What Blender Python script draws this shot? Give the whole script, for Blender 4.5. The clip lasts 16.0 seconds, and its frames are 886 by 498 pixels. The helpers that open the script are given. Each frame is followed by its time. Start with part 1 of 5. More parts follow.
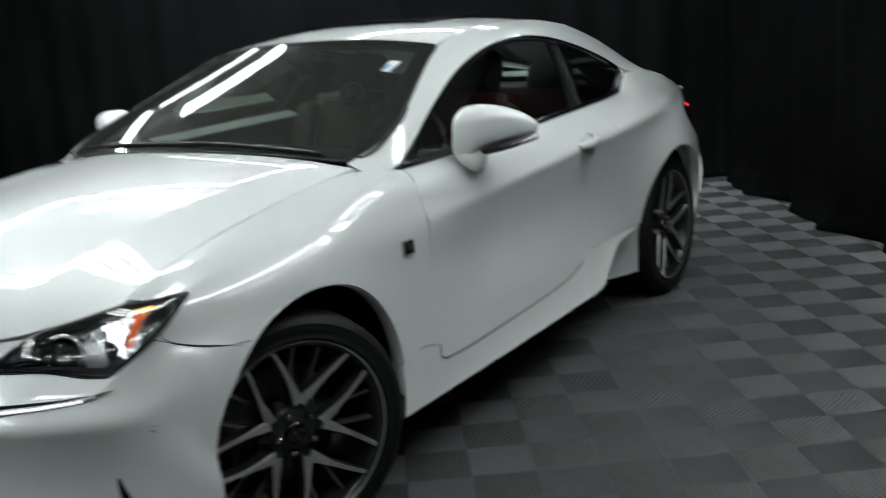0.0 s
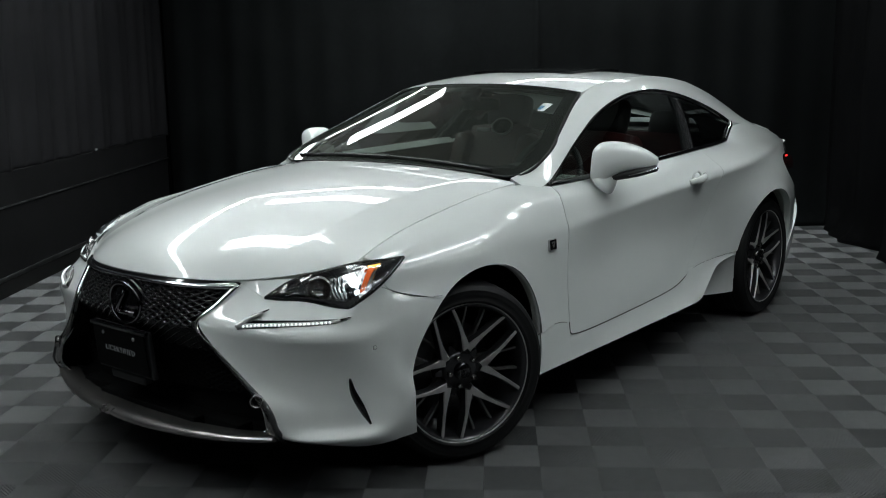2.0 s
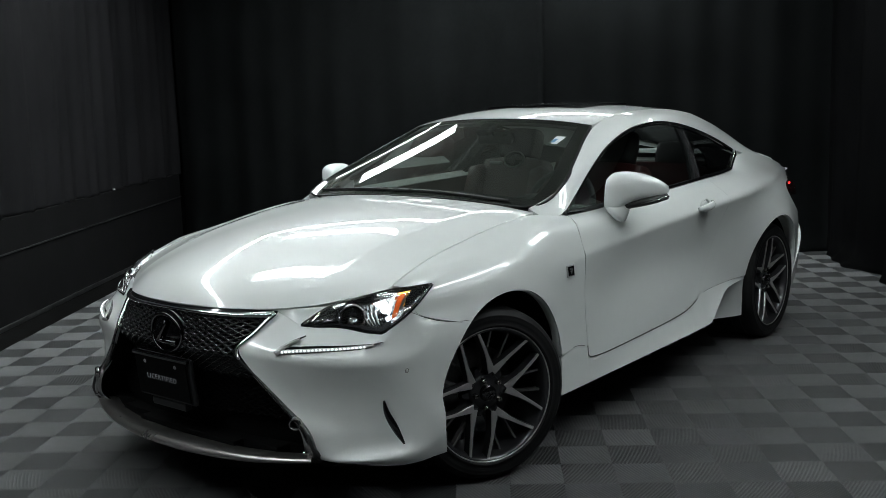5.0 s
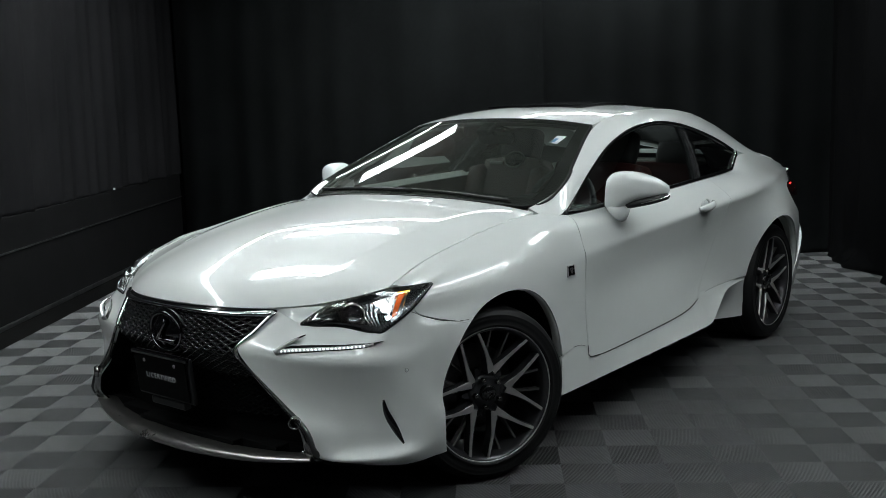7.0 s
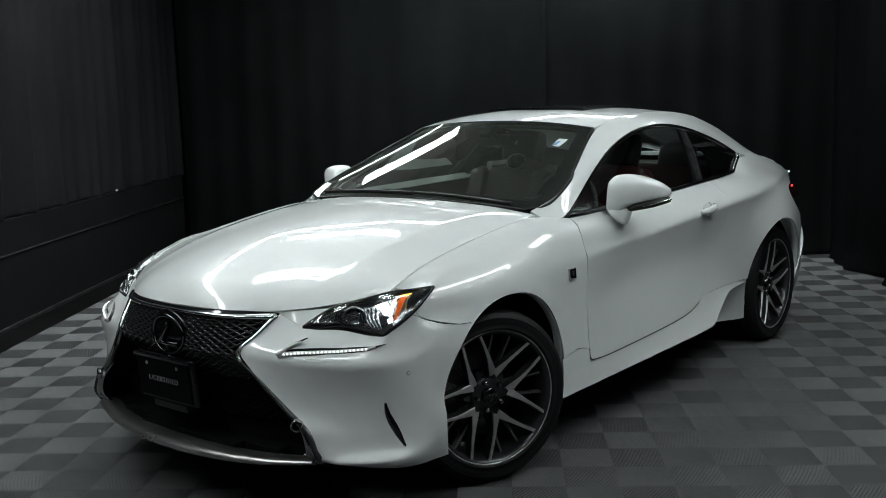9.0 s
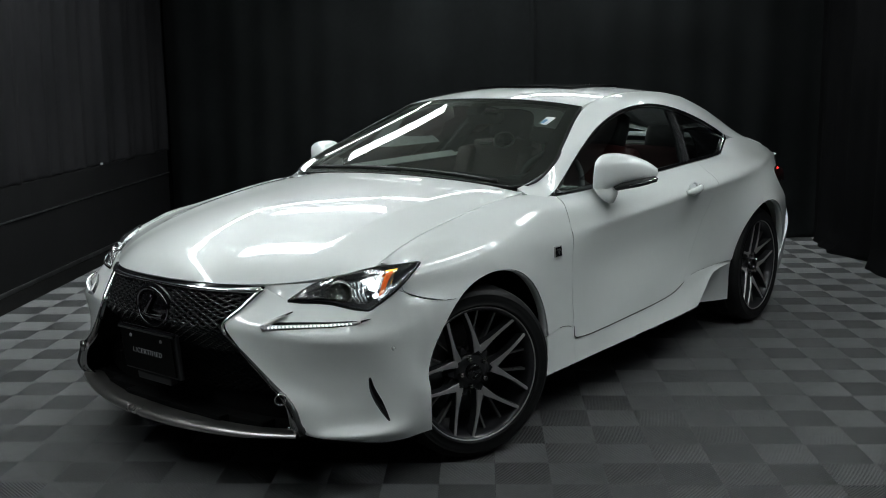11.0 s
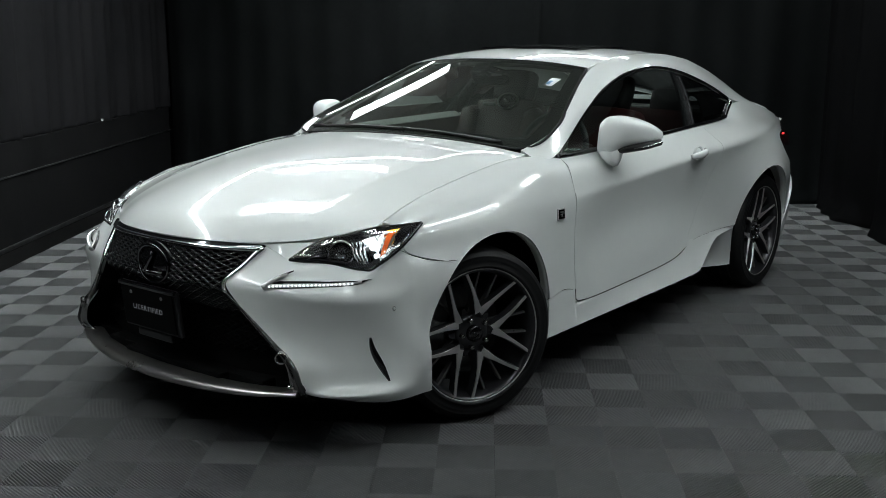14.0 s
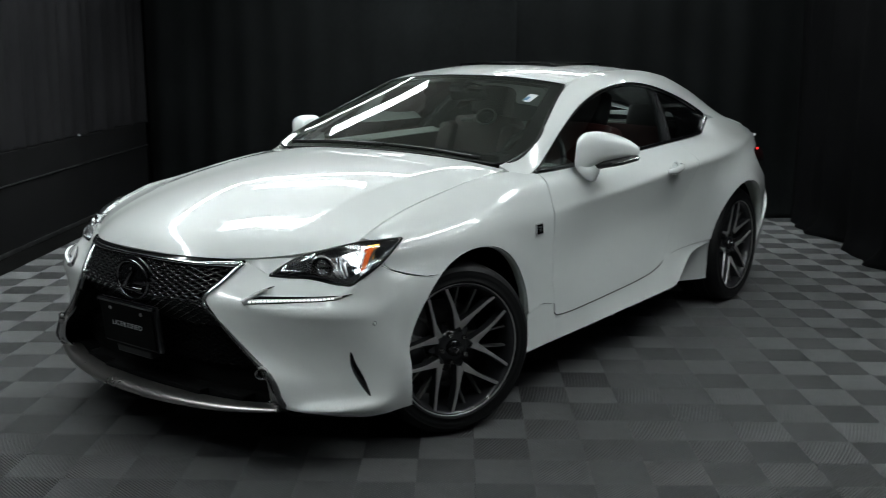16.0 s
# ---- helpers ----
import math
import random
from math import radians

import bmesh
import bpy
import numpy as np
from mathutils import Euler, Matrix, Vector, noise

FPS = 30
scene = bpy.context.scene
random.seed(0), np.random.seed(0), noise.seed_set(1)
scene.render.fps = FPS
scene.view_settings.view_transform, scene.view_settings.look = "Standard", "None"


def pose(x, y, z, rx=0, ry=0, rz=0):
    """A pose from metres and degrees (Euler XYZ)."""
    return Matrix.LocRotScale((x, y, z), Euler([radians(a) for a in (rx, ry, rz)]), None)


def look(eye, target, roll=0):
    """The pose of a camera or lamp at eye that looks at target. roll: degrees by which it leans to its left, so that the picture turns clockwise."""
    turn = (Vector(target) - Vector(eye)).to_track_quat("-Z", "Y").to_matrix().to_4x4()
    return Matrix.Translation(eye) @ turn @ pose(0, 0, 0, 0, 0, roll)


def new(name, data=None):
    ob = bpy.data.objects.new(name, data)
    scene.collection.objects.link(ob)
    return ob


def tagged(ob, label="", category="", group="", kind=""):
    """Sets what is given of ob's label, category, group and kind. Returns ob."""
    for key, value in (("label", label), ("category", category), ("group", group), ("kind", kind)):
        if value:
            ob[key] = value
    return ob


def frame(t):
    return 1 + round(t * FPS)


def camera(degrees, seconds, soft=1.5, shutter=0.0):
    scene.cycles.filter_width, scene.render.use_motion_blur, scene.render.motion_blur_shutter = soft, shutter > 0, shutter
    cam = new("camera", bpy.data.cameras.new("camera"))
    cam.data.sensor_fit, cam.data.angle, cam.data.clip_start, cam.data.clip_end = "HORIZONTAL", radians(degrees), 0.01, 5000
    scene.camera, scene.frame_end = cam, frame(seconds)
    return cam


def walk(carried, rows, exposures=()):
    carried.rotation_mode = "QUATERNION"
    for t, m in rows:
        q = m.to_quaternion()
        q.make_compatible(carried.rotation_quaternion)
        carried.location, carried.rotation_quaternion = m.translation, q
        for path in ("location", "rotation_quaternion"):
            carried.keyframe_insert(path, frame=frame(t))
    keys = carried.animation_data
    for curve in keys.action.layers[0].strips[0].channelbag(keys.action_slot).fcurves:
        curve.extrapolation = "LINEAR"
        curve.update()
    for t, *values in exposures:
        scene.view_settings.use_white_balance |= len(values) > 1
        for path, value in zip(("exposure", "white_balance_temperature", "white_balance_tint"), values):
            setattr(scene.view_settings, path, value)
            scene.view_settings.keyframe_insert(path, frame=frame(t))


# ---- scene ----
cam = camera(47.5, 16.0, soft=0.75, shutter=0.5)
PATH = [
    (0, (1.905, 2.582, 1.392), (0.278, 1.508, 0.944), -4.2),
    (0.5, (2.152, 2.722, 1.433), (0.605, 1.509, 1.066), -4.8),
    (1, (2.383, 2.893, 1.452), (0.833, 1.682, 1.089), -4.4),
    (1.5, (2.64, 2.939, 1.44), (1.11, 1.71, 1.054), -2.9),
    (2, (2.807, 3.005, 1.453), (1.282, 1.764, 1.083), -0.7),
    (2.5, (2.863, 3.083, 1.409), (1.38, 1.815, 0.967), -0.9),
    (3, (2.945, 3.028, 1.426), (1.404, 1.831, 0.989), 0.0),
    (3.5, (3.033, 2.979, 1.438), (1.452, 1.792, 1.137), -0.3),
    (4, (3.054, 2.985, 1.448), (1.457, 1.819, 1.147), -1.1),
    (4.5, (3.013, 3.034, 1.456), (1.463, 1.811, 1.137), -0.8),
    (5, (3.004, 3.049, 1.462), (1.471, 1.802, 1.16), -1.7),
    (7.5, (2.996, 3.046, 1.453), (1.463, 1.797, 1.153), -1.6),
    (8, (3.002, 3.048, 1.459), (1.477, 1.793, 1.146), -1.9),
    (8.5, (3.0, 3.052, 1.465), (1.472, 1.797, 1.165), -1.8),
    (10.8, (3.012, 3.043, 1.455), (1.475, 1.807, 1.126), -0.7),
    (11, (3.004, 3.05, 1.451), (1.461, 1.824, 1.112), -0.7),
    (11.5, (3.017, 3.047, 1.455), (1.475, 1.832, 1.076), 0.6),
    (12, (3.017, 3.049, 1.45), (1.482, 1.833, 1.043), 0.6),
    (12.5, (3.016, 3.045, 1.446), (1.476, 1.833, 1.043), 0.3),
    (13, (3.003, 3.041, 1.445), (1.464, 1.831, 1.039), -0.1),
    (13.5, (3.001, 3.035, 1.443), (1.466, 1.82, 1.033), 0.1),
    (14, (2.992, 3.034, 1.443), (1.461, 1.815, 1.03), 0.1),
    (14.5, (2.987, 3.027, 1.445), (1.453, 1.805, 1.054), 0.1),
    (15, (2.992, 3.028, 1.448), (1.453, 1.804, 1.083), 0.4),
    (15.5, (3.013, 3.036, 1.446), (1.491, 1.794, 1.072), 0.0),
    (16, (3.015, 3.041, 1.45), (1.452, 1.854, 1.065), 0.2),
]
walk(cam, [(t, look(eye, target, roll)) for t, eye, target, roll in PATH], [(0, 0.06), (0.5, -0.14), (1, -0.25), (1.5, -0.25), (2, -0.22), (2.5, -0.1), (3, 0.16), (3.5, -0.06), (4, -0.13), (8, -0.11), (13, -0.09), (14.5, 0.0), (16, 0.0)])

# world and lights
world = bpy.data.worlds.new("world")
scene.world = world
world.use_nodes = True
world.node_tree.nodes["Background"].inputs[0].default_value = (0.01, 0.011, 0.012, 1)
world.node_tree.nodes["Background"].inputs[1].default_value = 0.3
LAMP_POWER = 25.4

# the studio's axes: C runs across, R runs away towards the back curtain
C = Vector((-0.5897, 0.8077, 0))
R = Vector((-0.8077, -0.5897, 0))
GRID_ORIGIN = Vector((-0.2759, 1.7137, 0))
QUAD = 0.204
LEFT_C, RIGHT_C, BACK_R, CORNER_R, FRONT_R, CEILING = -2.62, 3.62, 4.75, 6.3, -6.2, 2.9


def room(c, r, z=0.0):
    return C * c + R * r + Vector((0, 0, z))


# ---- materials ----
def material(name, color, rough=0.5, metal=0.0, coat=0.0, coat_rough=0.03, emit=None, power=0.0, spec=0.5):
    m = bpy.data.materials.new(name)
    m.use_nodes = True
    b = m.node_tree.nodes["Principled BSDF"]
    b.inputs["Base Color"].default_value = (*color, 1)
    b.inputs["Roughness"].default_value = rough
    b.inputs["Metallic"].default_value = metal
    b.inputs["Coat Weight"].default_value = coat
    b.inputs["Coat Roughness"].default_value = coat_rough
    b.inputs["Specular IOR Level"].default_value = spec
    if emit:
        b.inputs["Emission Color"].default_value = (*emit, 1)
        b.inputs["Emission Strength"].default_value = power
    return m


def vary(m, scale, low, high, rough=None, bump=0.0, bump_scale=None, island=False):
    """Colour and roughness variation from two noises, and fine relief."""
    t = m.node_tree
    b = t.nodes["Principled BSDF"]
    co = t.nodes.new("ShaderNodeTexCoord")
    n1, n2 = t.nodes.new("ShaderNodeTexNoise"), t.nodes.new("ShaderNodeTexNoise")
    n1.inputs["Scale"].default_value, n2.inputs["Scale"].default_value = scale, scale * 14
    n1.inputs["Detail"].default_value = 5
    for n in (n1, n2):
        t.links.new(co.outputs["Object"], n.inputs["Vector"])
    mix = t.nodes.new("ShaderNodeMath")
    mix.operation = "MULTIPLY_ADD"
    mix.inputs[1].default_value = 0.35
    t.links.new(n2.outputs["Fac"], mix.inputs[0])
    t.links.new(n1.outputs["Fac"], mix.inputs[2])
    ramp = t.nodes.new("ShaderNodeValToRGB")
    ramp.color_ramp.elements[0].position, ramp.color_ramp.elements[1].position = 0.45, 0.95
    ramp.color_ramp.elements[0].color, ramp.color_ramp.elements[1].color = (*low, 1), (*high, 1)
    t.links.new(mix.outputs[0], ramp.inputs[0])
    t.links.new(ramp.outputs[0], b.inputs["Base Color"])
    if rough:
        mr = t.nodes.new("ShaderNodeMapRange")
        mr.inputs["From Min"].default_value, mr.inputs["From Max"].default_value = 0.4, 0.95
        mr.inputs["To Min"].default_value, mr.inputs["To Max"].default_value = rough
        t.links.new(mix.outputs[0], mr.inputs["Value"])
        t.links.new(mr.outputs["Result"], b.inputs["Roughness"])
    if bump:
        bn, bp = t.nodes.new("ShaderNodeTexNoise"), t.nodes.new("ShaderNodeBump")
        bn.inputs["Scale"].default_value = bump_scale or scale * 30
        bn.inputs["Detail"].default_value = 4
        bp.inputs["Strength"].default_value = bump
        bp.inputs["Distance"].default_value = 0.002
        t.links.new(co.outputs["Object"], bn.inputs["Vector"])
        t.links.new(bn.outputs["Fac"], bp.inputs["Height"])
        t.links.new(bp.outputs["Normal"], b.inputs["Normal"])
    return m


def glass_material(name, tint, rough=0.0, veil=0.0):
    m = bpy.data.materials.new(name)
    m.use_nodes = True
    t = m.node_tree
    t.nodes.remove(t.nodes["Principled BSDF"])
    tr, gl, mx = t.nodes.new("ShaderNodeBsdfTransparent"), t.nodes.new("ShaderNodeBsdfGlossy"), t.nodes.new("ShaderNodeMixShader")
    fr = t.nodes.new("ShaderNodeFresnel")
    fr.inputs["IOR"].default_value = 1.5
    tr.inputs[0].default_value = (*tint, 1)
    gl.inputs["Roughness"].default_value = rough
    t.links.new(fr.outputs[0], mx.inputs[0])
    t.links.new(tr.outputs[0], mx.inputs[1])
    t.links.new(gl.outputs[0], mx.inputs[2])
    last = mx
    if veil:
        # a pale diffuse veil: reflected light, with a little dust, put into the glass
        df, dm = t.nodes.new("ShaderNodeBsdfDiffuse"), t.nodes.new("ShaderNodeMixShader")
        df.inputs[0].default_value = (0.6, 0.68, 0.58, 1)
        dm.inputs[0].default_value = veil
        t.links.new(mx.outputs[0], dm.inputs[1])
        t.links.new(df.outputs[0], dm.inputs[2])
        last = dm
    t.links.new(last.outputs[0], t.nodes["Material Output"].inputs["Surface"])
    return m


PAINT = material("white_pearl_paint", (0.74, 0.77, 0.755), 0.35, 0, 1.0, 0.02)
vary(PAINT, 1.2, (0.80, 0.83, 0.815), (0.84, 0.865, 0.852), bump=0.02, bump_scale=900)
BLACK_PLASTIC = vary(material("black_plastic", (0.012, 0.012, 0.013), 0.45), 8, (0.008, 0.008, 0.009), (0.016, 0.016, 0.017), (0.35, 0.55))
GLOSS_BLACK = material("gloss_black", (0.006, 0.006, 0.007), 0.12, 0, 0.5)
CHROME = vary(material("bright_chrome", (0.75, 0.76, 0.77), 0.09, 1.0), 6, (0.68, 0.69, 0.7), (0.8, 0.81, 0.82), (0.06, 0.14))
DARK_CHROME = vary(material("smoked_chrome", (0.42, 0.41, 0.4), 0.18, 1.0), 6, (0.37, 0.36, 0.355), (0.47, 0.46, 0.45), (0.14, 0.24))
BRUSHED = vary(material("brushed_smoked_metal", (0.46, 0.44, 0.42), 0.32, 0.95), 6, (0.41, 0.395, 0.38), (0.51, 0.49, 0.47), (0.26, 0.38))
EMBLEM = vary(material("dark_emblem_chrome", (0.16, 0.16, 0.165), 0.14, 1.0), 8, (0.12, 0.12, 0.125), (0.2, 0.2, 0.205), (0.1, 0.2))
SMOKE = material("smoked_gloss_plastic", (0.05, 0.05, 0.052), 0.2, 0.3, 0.6)
MESH_BLACK = material("grille_gloss_black", (0.035, 0.036, 0.037), 0.22, 0.2, 1.0, 0.06)
RUBBER = vary(material("tyre_rubber", (0.01, 0.01, 0.0105), 0.55, spec=0.25), 10, (0.007, 0.007, 0.0075), (0.013, 0.013, 0.0135), (0.45, 0.65), 0.15, 500)
MACHINED = vary(material("machined_alloy", (0.56, 0.55, 0.54), 0.4, 0.75), 20, (0.5, 0.49, 0.48), (0.62, 0.61, 0.6), (0.3, 0.44))
INNER_ALLOY = vary(material("inner_alloy", (0.16, 0.155, 0.15), 0.34, 0.6, 0.3), 20, (0.13, 0.127, 0.124), (0.19, 0.185, 0.18), (0.26, 0.4))
GUNMETAL = vary(material("dark_alloy", (0.03, 0.03, 0.033), 0.3, 0.4, 0.5), 15, (0.026, 0.026, 0.029), (0.044, 0.044, 0.048))
SATIN = vary(material("satin_silver", (0.5, 0.5, 0.5), 0.3, 0.2), 20, (0.44, 0.44, 0.44), (0.55, 0.55, 0.55))
STEEL = vary(material("brake_steel", (0.3, 0.29, 0.28), 0.4, 1.0), 30, (0.2, 0.2, 0.2), (0.38, 0.37, 0.36))
LINER = vary(material("wheel_liner_felt", (0.006, 0.006, 0.006), 0.95, spec=0.08), 12, (0.004, 0.004, 0.004), (0.008, 0.008, 0.008))
WINDSHIELD = glass_material("windshield_glass", (0.40, 0.47, 0.42), veil=0.022)
SIDE_GLASS = glass_material("side_glass", (0.42, 0.47, 0.45))
PRIVACY = glass_material("rear_glass", (0.08, 0.09, 0.087))
REAR_GLASS = glass_material("heated_rear_glass", (0.11, 0.125, 0.115), veil=0.14)
LENS = glass_material("clear_lens", (0.93, 0.95, 0.96))
RED_LENS = material("red_lens", (0.03, 0.003, 0.003), 0.12, 0, 1.0)
AMBER = material("amber_reflector", (0.8, 0.13, 0.02), 0.15, 0, 1.0)
AMBER_LAMP = material("amber_lamp", (0.9, 0.4, 0.05), 0.3, emit=(1.0, 0.5, 0.05), power=1.6)
HEAD_LAMP = material("lit_head_lamp", (0.9, 0.9, 0.9), 0.3, emit=(0.95, 1.0, 1.0), power=4.0)
GLOW_REFLECTOR = material("lit_reflector", (0.8, 0.82, 0.83), 0.15, 0.6, emit=(0.93, 1.0, 1.0), power=1.0)


def glow_facets(m, low, high):
    """Glow put into a lamp's reflector, differing from facet to facet."""
    t = m.node_tree
    co, cell, mp = t.nodes.new("ShaderNodeTexCoord"), t.nodes.new("ShaderNodeTexVoronoi"), t.nodes.new("ShaderNodeMapRange")
    sc = t.nodes.new("ShaderNodeMapping")
    sc.inputs["Scale"].default_value = (95, 95, 38)
    cell.inputs["Scale"].default_value = 1.0
    mp.inputs["From Min"].default_value, mp.inputs["From Max"].default_value = 0.25, 0.85
    mp.inputs["To Min"].default_value, mp.inputs["To Max"].default_value = low, high
    t.links.new(co.outputs["Object"], sc.inputs["Vector"])
    t.links.new(sc.outputs["Vector"], cell.inputs["Vector"])
    t.links.new(cell.outputs["Color"], mp.inputs["Value"])
    t.links.new(mp.outputs["Result"], t.nodes["Principled BSDF"].inputs["Emission Strength"])


glow_facets(GLOW_REFLECTOR, 0.05, 1.8)
LED_LAMP = material("lit_led", (0.9, 0.9, 0.9), 0.3, emit=(0.9, 0.97, 1.0), power=1.6)
TAIL_LAMP = material("lit_tail_lamp", (0.8, 0.02, 0.02), 0.3, emit=(1.0, 0.03, 0.03), power=2.5)
RED_LEATHER = vary(material("red_leather", (0.04, 0.004, 0.004), 0.55), 9, (0.032, 0.003, 0.003), (0.048, 0.0045, 0.0045), (0.4, 0.55), 0.3, 260)
BLACK_LEATHER = vary(material("black_leather", (0.015, 0.015, 0.016), 0.5), 9, (0.011, 0.011, 0.012), (0.02, 0.02, 0.021), (0.42, 0.6), 0.3, 260)
DASH = vary(material("dash_vinyl", (0.018, 0.018, 0.02), 0.6), 9, (0.014, 0.014, 0.016), (0.024, 0.024, 0.026), (0.5, 0.7), 0.3, 300)
GREY_LINING = vary(material("headliner_cloth", (0.25, 0.25, 0.24), 0.9), 9, (0.21, 0.21, 0.2), (0.28, 0.28, 0.27))
LIT_TRIM = vary(material("pale_trim", (0.45, 0.46, 0.45), 0.5), 20, (0.4, 0.41, 0.4), (0.5, 0.51, 0.5))
STICKER = material("sticker_paper", (0.75, 0.78, 0.8), 0.5)
STICKER_BLUE = material("sticker_ink", (0.12, 0.3, 0.5), 0.5)
PLATE_BLACK = vary(material("plate_black", (0.003, 0.003, 0.003), 0.5, spec=0.06), 12, (0.002, 0.002, 0.002), (0.005, 0.005, 0.005))
INK_WHITE = material("print_white", (0.6, 0.61, 0.62), 0.5)
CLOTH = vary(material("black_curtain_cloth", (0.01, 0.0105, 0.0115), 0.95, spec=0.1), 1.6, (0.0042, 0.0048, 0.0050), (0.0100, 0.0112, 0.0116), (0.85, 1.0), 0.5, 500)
# the left curtain's cloth is paler, the right curtain's darker than the back one's
CLOTH_PALER = vary(material("faded_black_cloth", (0.012, 0.012, 0.013), 0.95, spec=0.1), 1.3, (0.0085, 0.0085, 0.0095), (0.019, 0.0185, 0.020), (0.85, 1.0), 0.5, 500)
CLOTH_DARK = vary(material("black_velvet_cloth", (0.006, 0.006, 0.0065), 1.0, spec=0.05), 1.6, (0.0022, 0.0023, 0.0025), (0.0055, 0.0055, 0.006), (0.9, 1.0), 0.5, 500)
BLACK_WALL = vary(material("black_painted_panel", (0.004, 0.004, 0.0045), 0.8, spec=0.2), 3, (0.0025, 0.0025, 0.003), (0.006, 0.006, 0.0065), (0.7, 0.9), 0.2, 120)
METAL_EDGE = vary(material("aluminium_edge", (0.25, 0.25, 0.25), 0.4, 1.0), 6, (0.15, 0.15, 0.15), (0.34, 0.34, 0.34))
CEIL_PAINT = vary(material("ceiling_paint", (0.62, 0.62, 0.61), 0.9), 2, (0.58, 0.58, 0.57), (0.66, 0.66, 0.65))
TILE = vary(material("grey_floor_plastic", (0.16, 0.162, 0.165), 0.42), 1.5, (0.155, 0.157, 0.160), (0.230, 0.232, 0.236), (0.3, 0.55), 0.15, 300)
# coloured near-black to deepen the shade in the gaps between the ribs
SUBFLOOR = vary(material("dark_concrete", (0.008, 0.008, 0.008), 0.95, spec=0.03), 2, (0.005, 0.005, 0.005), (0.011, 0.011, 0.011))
TUBE = material("lamp_diffuser", (0.9, 0.9, 0.9), 0.4, emit=(0.91, 0.99, 1.0), power=LAMP_POWER)
HOUSING = material("lamp_housing", (0.5, 0.5, 0.5), 0.5)


# ---- mesh helpers ----
def spline(points, t):
    """Smooth curve through the points, by the length of its chords; t from 0 to 1."""
    p = np.asarray(points, float)
    if len(p) == 1:
        return np.repeat(p, len(np.atleast_1d(t)), 0)
    d = np.linalg.norm(np.diff(p, axis=0), axis=1) ** 0.75 + 1e-9
    k = np.concatenate(([0], np.cumsum(d)))
    k /= k[-1]
    s = np.diff(p, axis=0) / np.diff(k)[:, None]
    m = np.empty_like(p)
    m[0], m[-1] = s[0], s[-1]
    if len(p) > 2:
        w = np.diff(k)
        m[1:-1] = (s[:-1] * w[1:, None] + s[1:] * w[:-1, None]) / (w[1:] + w[:-1])[:, None]
        m[0], m[-1] = 1.5 * s[0] - 0.5 * m[1], 1.5 * s[-1] - 0.5 * m[-2]
    t = np.atleast_1d(t)
    i = np.clip(np.searchsorted(k, t, side="right") - 1, 0, len(p) - 2)
    h = k[i + 1] - k[i]
    u = ((t - k[i]) / h)[:, None]
    h = h[:, None]
    return ((2 * u**3 - 3 * u**2 + 1) * p[i] + (u**3 - 2 * u**2 + u) * h * m[i] + (3 * u**2 - 2 * u**3) * p[i + 1] + (u**3 - u**2) * h * m[i + 1])


def even(points, n):
    """n points evenly along the smooth curve."""
    q = spline(points, np.linspace(0, 1, 400))
    a = np.concatenate(([0], np.cumsum(np.linalg.norm(np.diff(q, axis=0), axis=1))))
    s = np.linspace(0, a[-1], n)
    return np.stack([np.interp(s, a, q[:, i]) for i in range(q.shape[1])], 1)


def across(rows, nv):
    """A grid (nv, nu, 3) through rows that each have nu points."""
    rows = np.asarray(rows, float)
    t = np.linspace(0, 1, nv)
    return np.stack([spline(rows[:, i], t) for i in range(rows.shape[1])], 1)


def loft(curves, nu, nv):
    return across([even(c, nu) for c in curves], nv)


def along(knots):
    """A smooth function of x through (x, value) knots."""
    k = sorted(knots)
    xs, vs = np.array([a for a, _ in k], float), np.array([b for _, b in k], float)
    s = np.diff(vs) / np.diff(xs)
    m = np.concatenate(([s[0]], np.where(s[:-1] * s[1:] > 0, 2 * s[:-1] * s[1:] / (s[:-1] + s[1:] + 1e-12), (s[:-1] + s[1:]) * 0.15), [s[-1]]))

    def f(x):
        x = np.clip(np.asarray(x, float), xs[0], xs[-1])
        i = np.clip(np.searchsorted(xs, x, side="right") - 1, 0, len(xs) - 2)
        h = xs[i + 1] - xs[i]
        u = (x - xs[i]) / h
        return (2 * u**3 - 3 * u**2 + 1) * vs[i] + (u**3 - 2 * u**2 + u) * h * m[i] + (3 * u**2 - 2 * u**3) * vs[i + 1] + (u**3 - u**2) * h * m[i + 1]

    return f


def relaxed(g, along_u=0, along_v=0, mask=1.0):
    """A grid with its bumps ironed out, its border kept."""
    g = g.copy()
    for k in range(max(along_u, along_v)):
        if k < along_u:
            g[:, 1:-1] += mask * 0.25 * (g[:, :-2] - 2 * g[:, 1:-1] + g[:, 2:])
        if k < along_v:
            g[1:-1] += 0.25 * (g[:-2] - 2 * g[1:-1] + g[2:])
    return g


def normals(g):
    du, dv = np.gradient(g, axis=1), np.gradient(g, axis=0)
    n = np.cross(du, dv)
    return n / (np.linalg.norm(n, axis=2, keepdims=True) + 1e-9)


